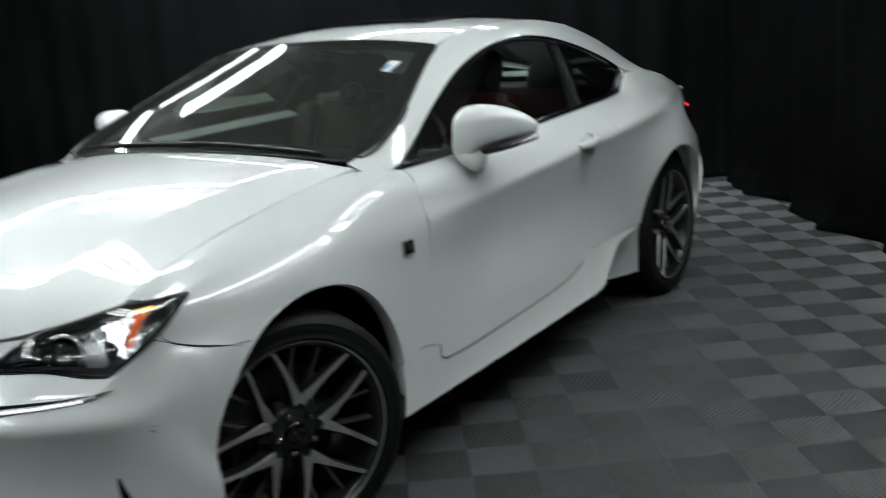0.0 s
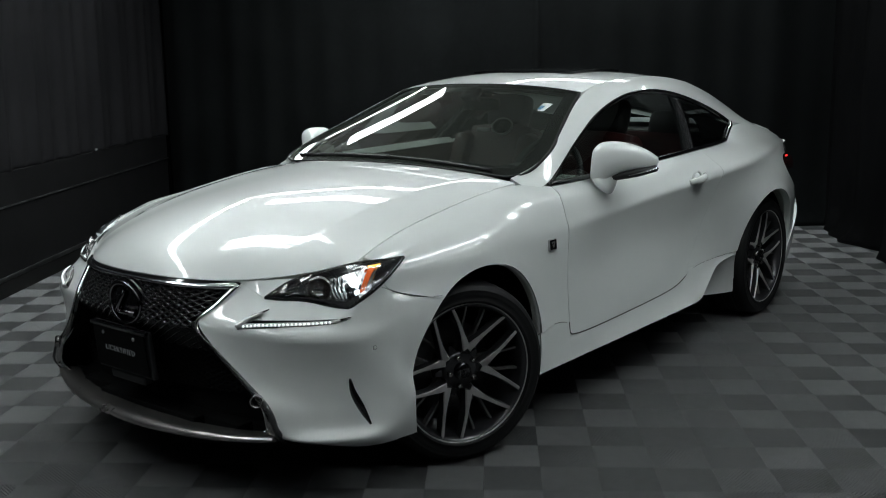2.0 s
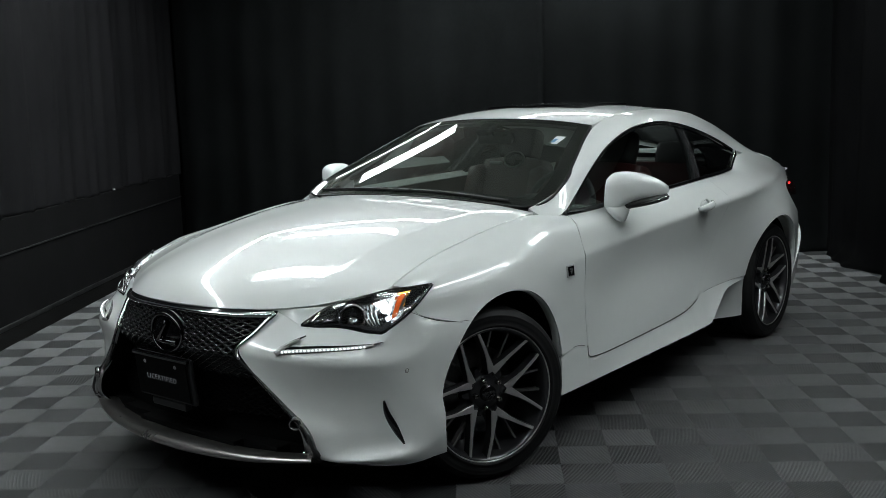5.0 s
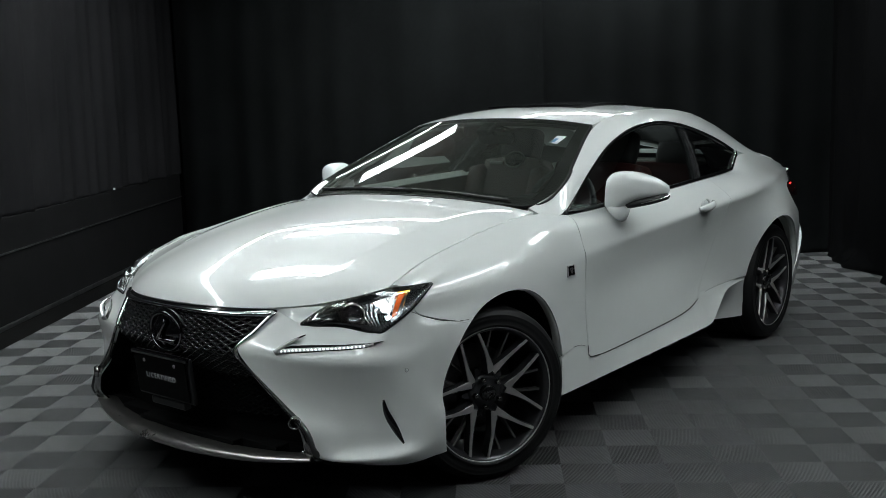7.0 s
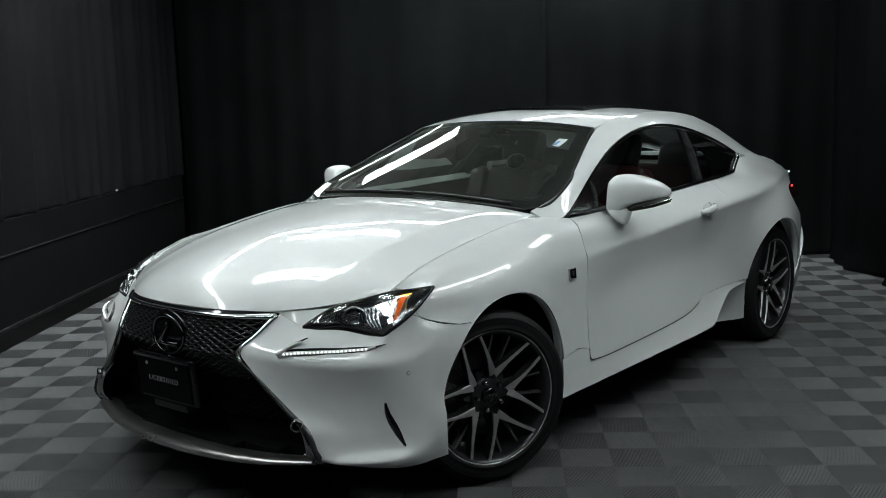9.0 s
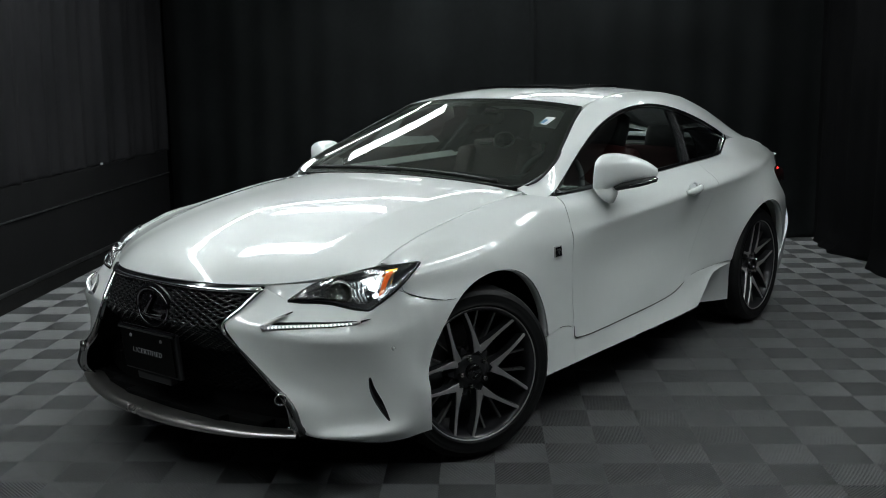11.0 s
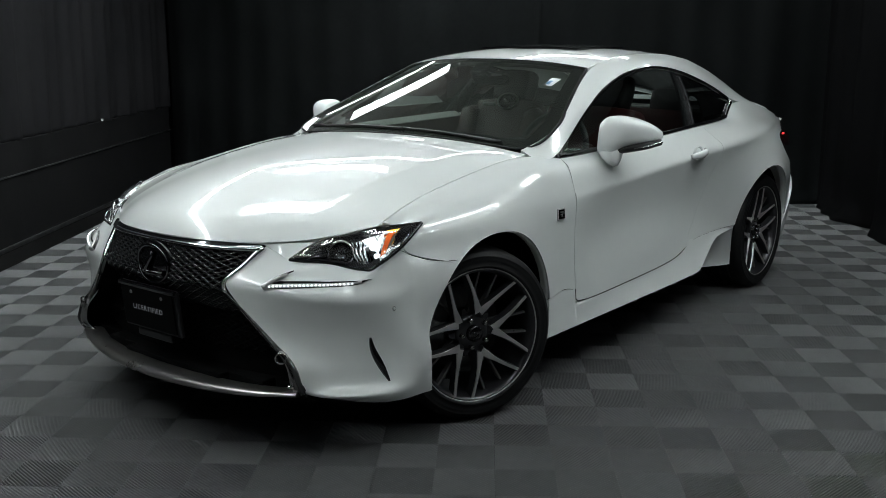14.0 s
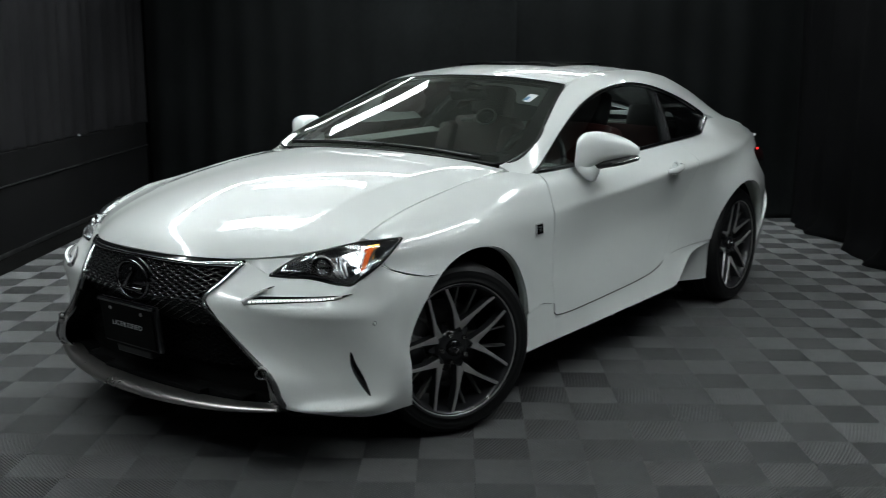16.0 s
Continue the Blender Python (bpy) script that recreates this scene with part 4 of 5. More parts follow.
for sx in (-0.09, 0.09):
    part("screw", lathe([(0.0, 0.003), (0.006, 0.0025), (0.007, 0.0)], 14, axis="Z"), STEEL, plate, at=pose(sx, 0.055, 0.006))


# ---- headlights ----
HL_TOP = [(0.685, 0.525, 0.692), (0.60, 0.585, 0.748), (0.50, 0.655, 0.772), (0.42, 0.705, 0.788), (0.375, 0.762, 0.795), (0.328, 0.816, 0.804)]
HL_LOW = [(0.685, 0.525, 0.692), (0.625, 0.66, 0.69), (0.565, 0.745, 0.671), (0.547, 0.772, 0.668), (0.525, 0.785, 0.683), (0.455, 0.817, 0.730), (0.328, 0.816, 0.805)]


def between(w, push=0.0, n=40):
    t, l = even(HL_TOP, n), even(HL_LOW, n)
    p = t + (l - t) * w
    tall = np.minimum(1, np.linalg.norm(l - t, axis=1) / 0.1)[:, None]
    out = np.array([[0.62, 0.62, 0.35]])
    return p + out * (push + 0.021 * tall * math.sin(math.pi * w))


def headlight(far=False):
    """far: the lamp on the side that only its inner end shows of, with the glowing chamber drawn out to the tip."""
    h = thing("headlight", "", "")
    h.parent = car
    back = np.array([between(w) - np.array([0.05, 0.045, 0.02]) * math.sin(math.pi * w) - np.array([0.004, 0.004, 0.002]) for w in np.linspace(0, 1, 14)])
    # the far bowl is given a glow of its own, to brighten that lamp
    part("bowl", sheet(back, 0), GLOW_REFLECTOR if far else CHROME, h, "bright reflector bowl")
    rim = np.concatenate([between(0.0, 0.001), between(1.0, 0.001)[::-1]])
    part("bezel", tube(rim - np.array([0.002, 0.002, 0.001]), 0.0075, 6, closed=True), GLOSS_BLACK, h)

    def spot(a, w, push):
        g = between(w, push)
        k = a * 39
        return Vector([np.interp(k, np.arange(40), g[:, i]) for i in range(3)])

    axis = Vector((0.72, 0.58, 0.1)).to_track_quat("Y", "Z").to_matrix().to_4x4()
    p, r = spot(0.37, 0.52, -0.026), 0.036
    part("projector", moved(lathe([(r * 1.22, 0.004), (r * 1.18, 0.016), (r * 1.04, 0.018), (r, 0.008), (r * 0.75, -0.012), (0, -0.018)], 28), Matrix.Translation(p) @ axis), DARK_CHROME, h, "smoked ring of the projector")
    part("projector_lens", moved(lathe([(r * 0.95, 0.004), (r * 0.8, 0.014), (r * 0.45, 0.022), (0, 0.025)], 28), Matrix.Translation(p) @ axis), LENS, h)
    # the lit chamber: a hollow reflector of upright facets round the lamp, glowing itself
    cols, rows = 15, 10
    bowl = []
    for j in range(rows):
        w = 0.16 + 0.72 * j / (rows - 1)
        line = []
        for i in range(cols):
            f = i / (cols - 1)
            a = (0.10 if far else 0.585 + 0.05 * abs(w - 0.45)) * (1 - f) + (0.93 - 0.15 * w if far else 0.765 - 0.215 * w) * f
            deep = -0.012 - 0.042 * math.sin(math.pi * f) * math.sin(math.pi * (0.1 + 0.8 * w)) + 0.004 * (i % 2)
            line.append(spot(a, w, deep))
        bowl.append(line)
    part("lit_reflector", sheet(np.array(bowl), 0, centre=(0, 0, 0.5)), GLOW_REFLECTOR, h, "bright faceted reflector, glowing as if lit")
    bulb = lathe([(0.016, -0.006), (0.017, 0.006), (0.012, 0.016), (0, 0.02)], 20)
    part("lit_lamp", moved(bulb, Matrix.Translation(spot(0.605, 0.42, -0.040)) @ axis @ Matrix.Diagonal((0.9, 1, 1.3, 1))), HEAD_LAMP, h, "white lamp, lit")
    for k in range(4):
        a = 0.445 + 0.028 * k
        part("reflector_facet", tube([spot(a + 0.01, 0.22 + 0.06 * (k % 2), -0.014), spot(a - 0.006, 0.5, -0.03), spot(a + 0.016 - 0.01 * k, 0.88, -0.012)], [0.003, 0.0065, 0.003], 5), CHROME, h)
    ledge = np.array([[spot(a, w + 0.05 * a, -0.012 - 0.02 * (w - 0.1)) for a in np.linspace(0.27, 0.70, 22)] for w in np.linspace(0.10, 0.18, 4)])
    part("upper_ledge", sheet(ledge, 0.003, centre=(0, 0, 0.5)), SMOKE, h)
    if not far:
        shade = np.array([[spot(a, w, -0.018) for a in np.linspace(0.02, 0.29 - 0.06 * w, 10)] for w in np.linspace(0.06, 0.94, 8)])
        part("fin_cover", sheet(shade, 0.003, centre=(0, 0, 0.5)), GLOSS_BLACK, h)
    for k in range(4):
        w = 0.18 + 0.17 * k
        part("fin", tube([spot(0.06 + 0.02 * k, w + 0.14, -0.010), spot(0.15, w + 0.03, -0.013), spot(0.255 - 0.012 * k, w, -0.016)], [0.0012, 0.003, 0.002], 5), SMOKE, h)
    if far:
        lens = np.array([between(w, 0.005) for w in np.linspace(0, 1, 16)])
        part("lens", sheet(lens, 0), LENS, h, "clear moulded lens").visible_shadow = False
        return h
    foot = np.array([[spot(a, w, -0.008) for a in np.linspace(0.06, 0.60, 26)] for w in np.linspace(0.84, 1.0, 4)])
    part("lower_trim", sheet(foot, 0.004, centre=(0, 0, 0.5)), SMOKE, h, "smoked lower trim")
    amber = np.array([[spot(a, w, -0.010) for a in np.linspace(0.795 - 0.225 * w, 0.850 - 0.235 * w, 8)] for w in np.linspace(0.22, 0.84, 12)])
    part("side_reflector", sheet(amber, 0.004, centre=(0, 0, 0.5)), AMBER, h, "amber side reflector")
    clear = np.array([[spot(a, w, -0.008) for a in np.linspace(0.858 - 0.235 * w, 0.882 - 0.235 * w, 6)] for w in np.linspace(0.16, 0.9, 12)])
    part("side_guide", sheet(clear, 0.004, centre=(0, 0, 0.5)), DARK_CHROME, h, "clear side light guide")
    blink = np.array([[spot(a, w, -0.006) for a in np.linspace(0.735, 0.83, 10)] for w in np.linspace(0.13, 0.24, 5)])
    part("indicator", sheet(blink, 0.004, centre=(0, 0, 0.5)), AMBER_LAMP, h, "small amber lamp, lit")
    dark = np.array([[spot(a, w, -0.001) for a in np.linspace(0.868 - 0.20 * w, 0.998, 16)] for w in np.linspace(0.0, 1.0, 12)])
    part("tip_cover", sheet(dark, 0.004, centre=(0, 0, 0.5)), GLOSS_BLACK, h)
    band = np.array([[spot(a, w * (0.35 + 0.65 * a), -0.003) for a in np.linspace(0.16, 0.88, 30)] for w in np.linspace(0.0, 0.19, 5)])
    part("upper_trim", sheet(band, 0.004, centre=(0, 0, 0.5)), GLOSS_BLACK, h)
    lens = np.array([between(w, 0.005) for w in np.linspace(0, 1, 16)])
    ln = part("lens", sheet(lens, 0), LENS, h, "clear moulded lens")
    ln.visible_shadow = False
    return h


def flip_side(root):
    """The same thing on the car's other side."""
    other = new(root.name.split(".")[0])
    other.parent = root.parent
    for o in root.children:
        me = o.data.copy()
        me.transform(o.matrix_basis)
        me.transform(Matrix.Diagonal((1, -1, 1, 1)))
        me.flip_normals()
        q = new(o.name.split(".")[0], me)
        q.parent = other
        q.visible_shadow = o.visible_shadow
        if "label" in o:
            tagged(q, o["label"])
    if "label" in root:
        tagged(other, root["label"])
    return other


headlight()
mould = headlight(far=True)
flip_side(mould)
for o in (*mould.children_recursive, mould):
    bpy.data.objects.remove(o)


def day_light():
    d = thing("daytime_lamp", "", "")
    d.parent = car
    line = even([(0.779, 0.496, 0.609), (0.752, 0.555, 0.617), (0.714, 0.624, 0.622), (0.645, 0.713, 0.626), (0.585, 0.764, 0.630), (0.568, 0.776, 0.636), (0.552, 0.786, 0.640)], 33)
    out = np.array([0.011, 0.007, 0.004])
    up_z = np.array([[0, 0, 1.0]])
    high = np.interp(np.arange(33), [0, 5, 26, 32], [0.006, 0.019, 0.011, 0.001])[:, None] * up_z
    low = np.interp(np.arange(33), [0, 2, 24, 32], [-0.009, -0.016, -0.008, 0.0])[:, None] * up_z
    base = np.array([line + out * 0.3 + high, line + out * 0.75 + 0.4 * high + 0.1 * low, line + out * 0.75 + low])
    part("recess", sheet(base, 0.002, centre=(0, 0, 0.5)), GLOSS_BLACK, d, "gloss black surround")
    up = np.array([line[0] + out, (0.752, 0.528, 0.640), (0.712, 0.574, 0.667)])
    part("upper_arm", tube(even(up, 12), np.linspace(0.010, 0.002, 12), 6), GLOSS_BLACK, d)
    part("arm_light_guide", tube(even(up, 12)[:10] + out * 0.6 + np.array([[0, 0, -0.003]]), np.linspace(0.011, 0.003, 10), 6), SATIN, d, "silver light guide")
    part("light_guide", tube(line[:-3] + out * 0.78 + np.array([0, 0, 0.0015]), np.linspace(0.0085, 0.0045, 30), 6), SATIN, d, "silver light guide")
    for k in range(23):
        p = np.array([np.interp(1.0 + k * 1.15, np.arange(33), line[:, i]) for i in range(3)]) + out * 1.34
        bm = bmesh.new()
        bmesh.ops.create_uvsphere(bm, u_segments=8, v_segments=6, radius=0.0039)
        part("led", moved(bm, Matrix.Translation(p)), LED_LAMP, d)
    return d


flip_side(day_light())

# slit vent, washer cap and tow cover of the bumper corners
slit = np.array([(0.585, 0.802, 0.446), (0.583, 0.810, 0.407), (0.572, 0.838, 0.35), (0.55, 0.856, 0.294)])
pair("bumper_slit", tube(even(slit, 20) + np.array([0.001, 0.003, 0]), 0.002 + 0.0115 * np.sin(np.linspace(0.15, 3.0, 20)), 8, flat=0.55, up=(1, 0.5, 0)), GLOSS_BLACK, car, "narrow black vent slit")
sensor_at = Vector((0.500, skin_y(cheek, 0.500, 0.535), 0.535))
lean = Vector(((skin_y(cheek, 0.488, 0.535) - skin_y(cheek, 0.512, 0.535)) / 0.024, 1, (skin_y(cheek, 0.5, 0.523) - skin_y(cheek, 0.5, 0.547)) / 0.024))
sensor_at = Matrix.Translation(sensor_at) @ lean.to_track_quat("Y", "Z").to_matrix().to_4x4()
pair("sensor", moved(lathe([(0.0, 0.0006), (0.0062, 0.0006), (0.0066, 0.0)], 20), sensor_at), PAINT, car, "small round parking sensor")
pair("sensor_gap", moved(lathe([(0.0064, 0.0005), (0.0076, 0.0005), (0.0078, -0.002)], 20), sensor_at), GLOSS_BLACK, car)


# ---- roof, pillars and glass ----
DLO_TOP = [(-0.60, 0.790, 0.946), (-0.80, 0.735, 1.035), (-1.00, 0.69, 1.125), (-1.20, 0.665, 1.21), (-1.42, 0.652, 1.272), (-1.65, 0.642, 1.295), (-1.95, 0.625, 1.279), (-2.3, 0.618, 1.217), (-2.55, 0.63, 1.145), (-2.70, 0.652, 1.080)]
W_EDGE = [(-0.505, 0.672, 0.980), (-0.530, 0.712, 0.985), (-0.560, 0.727, 0.994), (-0.594, 0.731, 1.010), (-0.734, 0.712, 1.071), (-0.885, 0.663, 1.139), (-1.0, 0.622, 1.191), (-1.235, 0.548, 1.297)]
ROOF_EDGE = [(-1.235, 0.548, 1.297), (-1.5, 0.53, 1.342), (-1.8, 0.52, 1.355), (-2.1, 0.515, 1.349), (-2.4, 0.51, 1.315), (-2.75, 0.515, 1.222), (-3.1, 0.56, 1.075)]
rail_xs = np.linspace(-0.50, -3.1, 130)


def by_x(points, xs):
    q = spline(points, np.linspace(0, 1, 600))
    q = q[np.argsort(-q[:, 0])]
    return np.stack([xs] + [np.interp(-xs, -q[:, 0], q[:, i]) for i in (1, 2)], 1)


rail_low = by_x([(-0.47, 0.775, 0.925)] + DLO_TOP + [(-2.9, 0.648, 1.058), (-3.1, 0.645, 1.04)], rail_xs)
rail_top = by_x([(-0.47, 0.665, 0.972)] + W_EDGE[:-1] + ROOF_EDGE, rail_xs)
rail_mid = (rail_low + rail_top) / 2
swell = np.sin(np.linspace(0, np.pi, 130))
rail_mid += np.stack([0 * swell, 0.007 * swell, 0.006 * swell], 1)
rail = relaxed(across([rail_low, rail_mid, rail_top], 18), 60, 0)
pair("roof_rail", sheet(rail, 0.02, centre=(None, 0, 0.8)), PAINT, car, "white roof pillar and rail")

WS_TOP = [(-1.18, 0.0, 1.335), (-1.185, 0.15, 1.333), (-1.21, 0.35, 1.322), (-1.235, 0.548, 1.297), (-1.262, 0.70, 1.268)]
WS_LOW = [(-0.515, 0.0, 1.008), (-0.513, 0.2, 1.005), (-0.512, 0.45, 0.995), (-0.514, 0.714, 0.978), (-0.516, 0.80, 0.97)]
WS_WIDTH = [(0.0, 0.640), (0.03, 0.690), (0.07, 0.714), (0.12, 0.724), (0.30, 0.712), (0.51, 0.663), (0.67, 0.622), (1.0, 0.548)]


def half_to_full(half):
    h = even(half, 30)
    return np.concatenate([h, (h * np.array([1, -1, 1]))[-2::-1]])


def windshield_grid(inset=0.0, drop=0.0):
    """One smooth sheet of glass, trimmed to the pillars' edges."""
    wide, low, top = along(WS_WIDTH), spline(WS_LOW, np.linspace(0, 1, 200)), spline(WS_TOP, np.linspace(0, 1, 200))
    rows = []
    for s in np.linspace(0, 1, 24):
        y = np.linspace(1, -1, 59) * (float(wide(s)) - inset)
        a, t = [np.stack([np.interp(np.abs(y), q[:, 1], q[:, 0]), y, np.interp(np.abs(y), q[:, 1], q[:, 2])], 1) for q in (low, top)]
        bow = math.sin(math.pi * s)
        rows.append(a * (1 - s) + t * s + np.array([0.006 * bow, 0, 0.007 * bow - drop]))
    return np.array(rows)


part("windshield", sheet(windshield_grid(0.012), 0, centre=(None, 0, 0)), WINDSHIELD, car, "laminated windshield reflecting the ceiling lamps")
wg = windshield_grid(0.010, 0.003)
band = [np.concatenate([wg[:, 0], wg[-1, 1:-1], wg[::-1, -1], wg[0, -2:0:-1]])]
part("windshield_seal", tube(band[0], 0.009, 6, closed=True, flat=0.5), RUBBER, car)

# black printed border inside the glass
g2 = windshield_grid(0.014, 0.004)
keep = np.zeros((23, 58), bool)
keep[:1], keep[-1:], keep[:, :3], keep[:, -3:] = True, True, True, True
keep[:2] = True
part("windshield_border", sheet(g2, 0, centre=(None, 0, 0), keep=keep), GLOSS_BLACK, car)

roof_l = even(ROOF_EDGE[:5], 50)
roof_c = even([(-1.18, 0.0, 1.338), (-1.4, 0.0, 1.372), (-1.7, 0.0, 1.388), (-2.0, 0.0, 1.382), (-2.3, 0.0, 1.346)], 50)
roof_h = across([roof_l, roof_l * 0.45 + roof_c * 0.55 + np.array([0, 0, 0.012]), roof_c], 20)
roof_h = across([roof_h[0], roof_h[6], roof_h[12], roof_c], 24)
roof_f = np.concatenate([roof_h, (roof_h * np.array([1, -1, 1]))[-2::-1]], 0)
part("roof", sheet(roof_f, 0.02, centre=(None, 0, 0.5)), PAINT, car)
sun = roof_f[10:-10, 14:36] + np.array([0, 0, 0.012])
part("sunroof", sheet(sun, 0.012, centre=(None, 0, 0.5)), GLOSS_BLACK, car, "dark glass sunroof panel, slightly raised")

rear_l = even([(-2.4, 0.51, 1.315), (-2.75, 0.515, 1.222), (-3.02, 0.545, 1.11)], 30)
rear_c = even([(-2.3, 0.0, 1.346), (-2.7, 0.0, 1.245), (-3.12, 0.0, 1.06)], 30)
rg = across([rear_l, rear_l * 0.5 + rear_c * 0.5 + np.array([0, 0, 0.02]), rear_c], 16)
rw = part("rear_window", sheet(np.concatenate([rg, (rg * np.array([1, -1, 1]))[-2::-1]], 0), 0, centre=(None, 0, 0.5)), REAR_GLASS, car, "tinted rear window")
rw.visible_shadow = False
deck = loft([[(-3.05, 0.60, 1.052), (-3.3, 0.60, 1.005), (-3.55, 0.58, 0.955)], [(-3.1, 0.3, 1.06), (-3.35, 0.3, 1.02), (-3.62, 0.3, 0.97)], [(-3.12, 0.0, 1.06), (-3.4, 0.0, 1.02), (-3.66, 0.0, 0.975)]], 20, 14)
part("boot_lid", sheet(np.concatenate([deck, (deck * np.array([1, -1, 1]))[-2::-1]], 0), 0.02, centre=(None, 0, 0.5)), PAINT, car)
face = loft([[(-3.55, 0.60, 0.945), (-3.63, 0.3, 0.965), (-3.66, 0.0, 0.972)], [(-3.52, 0.62, 0.80), (-3.6, 0.3, 0.82), (-3.63, 0.0, 0.82)], [(-3.52, 0.66, 0.66), (-3.66, 0.35, 0.66), (-3.70, 0.0, 0.66)]], 20, 10)
part("tail_panel", sheet(np.concatenate([face, (face * np.array([1, -1, 1]))[:, -2::-1]], 1), 0.02, centre=(-2, 0, 0.5)), PAINT, car)
# the boot lid's raised lip
lip_half = [[(-3.16, 0.566, 1.054), (-3.28, 0.3, 1.057), (-3.32, 0.0, 1.060)], [(-3.34, 0.58, 1.018), (-3.47, 0.3, 1.008), (-3.52, 0.0, 1.014)], [(-3.48, 0.572, 0.976), (-3.60, 0.3, 0.99), (-3.65, 0.0, 0.998)], [(-3.49, 0.56, 0.945), (-3.59, 0.3, 0.97), (-3.64, 0.0, 0.975)]]
lp = loft(lip_half, 24, 14)
part("spoiler", sheet(np.concatenate([lp, (lp * np.array([1, -1, 1]))[:, -2::-1]], 1), 0.02, centre=(None, 0, 0.5)), PAINT, car, "low white boot lip")

tail = loft([[(-2.96, 0.818, 0.899), (-3.40, 0.672, 0.892), (-3.58, 0.575, 0.887)], [(-2.97, 0.836, 0.86), (-3.42, 0.735, 0.85), (-3.62, 0.60, 0.85)], [(-3.16, 0.815, 0.79), (-3.44, 0.745, 0.77), (-3.62, 0.58, 0.77)]], 16, 10)
pair("tail_lamp", sheet(tail, 0.03, centre=(-2.5, 0, 0.8)), RED_LENS, car, "dark red tail lamp")
lampb = bmesh.new()
bmesh.ops.create_uvsphere(lampb, u_segments=12, v_segments=8, radius=0.006)
pair("tail_lamp_light", moved(lampb, Matrix.Translation((-3.185, 0.797, 0.864))), TAIL_LAMP, car, "red lamp, lit")

# side windows
belt_x = np.linspace(-0.60, -2.42, 70)
belt_line = np.stack([belt_x, SIDE[0][0](belt_x) - 0.012, SIDE[0][1](belt_x) + 0.002], 1)
belt_line = np.concatenate([belt_line, even([tuple(belt_line[-1]), (-2.55, 0.69, 1.03), (-2.70, 0.645, 1.077)], 12)[1:]])
top_line = even(DLO_TOP, 400)
sg_low, sg_top = [], []
for x in np.linspace(-0.605, -2.69, 90):
    bend = math.sin(math.pi * (x + 0.605) / -2.085) ** 2
    lo = np.array([np.interp(-(x + 0.09 * bend), -belt_line[:, 0], belt_line[:, i]) for i in range(3)])
    xt = x - 0.12 * math.sin(math.pi * (x + 0.605) / -2.085) ** 2
    tp = np.array([np.interp(-xt, -top_line[:, 0], top_line[:, i]) for i in range(3)])
    sg_low.append(lo)
    sg_top.append(tp - np.array([0, 0.014, 0.004]))
side_win = across([sg_low, (np.array(sg_low) + sg_top) / 2 + np.array([0, 0.012, 0.0]), sg_top], 14)
split = 57
for w in pair("side_window", sheet(side_win[:, :split], 0), SIDE_GLASS, car, "tinted door window"):
    w.visible_shadow = False
for w in pair("quarter_window", sheet(side_win[:, split + 2:], 0), PRIVACY, car, "dark fixed rear side window"):
    w.visible_shadow = False
pillar = side_win[:, split - 2:split + 4] + np.array([0, -0.006, 0])
pair("door_pillar", sheet(pillar, 0.012), SMOKE, car, "black pillar between the side windows")
trim_top = np.array(sg_top)[::2] + np.array([0, 0.011, 0.001])
pair("window_trim", tube(trim_top, 0.008, 6), GLOSS_BLACK, car)
pair("belt_trim", tube(np.array(sg_low)[::2] + np.array([0, 0.006, 0.006]), 0.011, 6, flat=1.2), GLOSS_BLACK, car, "black belt moulding")
hook = np.array(sg_low)[-13:] + np.array([0.01, 0.01, 0.014])
pair("corner_trim", tube(hook, 0.0032, 6), CHROME, car, "short bright trim at the window's rear corner")

# door handles and badge
def side_point(x, v):
    rows = np.array([(x, float(fy(x)), float(fz(x))) for fy, fz in SIDE])
    return spline(rows, [v])[0]


hp = side_point(-1.67, 0.34) + np.array([0, -0.004, 0.026])
cup = moved(lathe([(0.032, -0.002), (0.036, 0.004), (0.041, 0.005), (0.046, -0.003)], 28), Matrix.Translation(hp) @ pose(0, 0, 0, 0, 0, 0) @ Matrix.Diagonal((1.15, 1, 0.85, 1)))
pair("handle_cup", cup, PAINT, doors[0])
bar = even([(hp[0] + 0.075, hp[1] - 0.002, hp[2] - 0.012), (hp[0] + 0.04, hp[1] + 0.022, hp[2] - 0.006), (hp[0] - 0.03, hp[1] + 0.026, hp[2] + 0.004), (hp[0] - 0.085, hp[1] - 0.002, hp[2] + 0.01)], 20)
pair("door_handle", tube(bar, 0.006 + 0.008 * np.sin(np.linspace(0.2, 2.94, 20)), 10, flat=1.4), PAINT, car, "white pull handle")
bp = Vector((-0.468, 0.893, 0.736))
badge = Matrix.Translation(bp) @ pose(0, 0, 0, 90, 0, 180) @ pose(0, 0, 0, -4, 0, 0)
pair("fender_badge", box(0.054, 0.048, 0.007, 0.002, badge), SATIN, car, "small square black badge in a metal frame")
pair("badge_stroke", merged(box(0.006, 0.024, 0.003, 0.001, badge @ pose(0.004, 0, 0.005) @ pose(0, 0, 0, 0, 0, -28)), box(0.02, 0.006, 0.003, 0.001, badge @ pose(-0.003, 0.009, 0.005)), box(0.012, 0.005, 0.003, 0.001, badge @ pose(-0.003, -0.001, 0.005))), STEEL, car)
pair("badge_mark", box(0.045, 0.039, 0.003, 0.001, badge @ pose(0, 0, 0.0032)), GLOSS_BLACK, car)

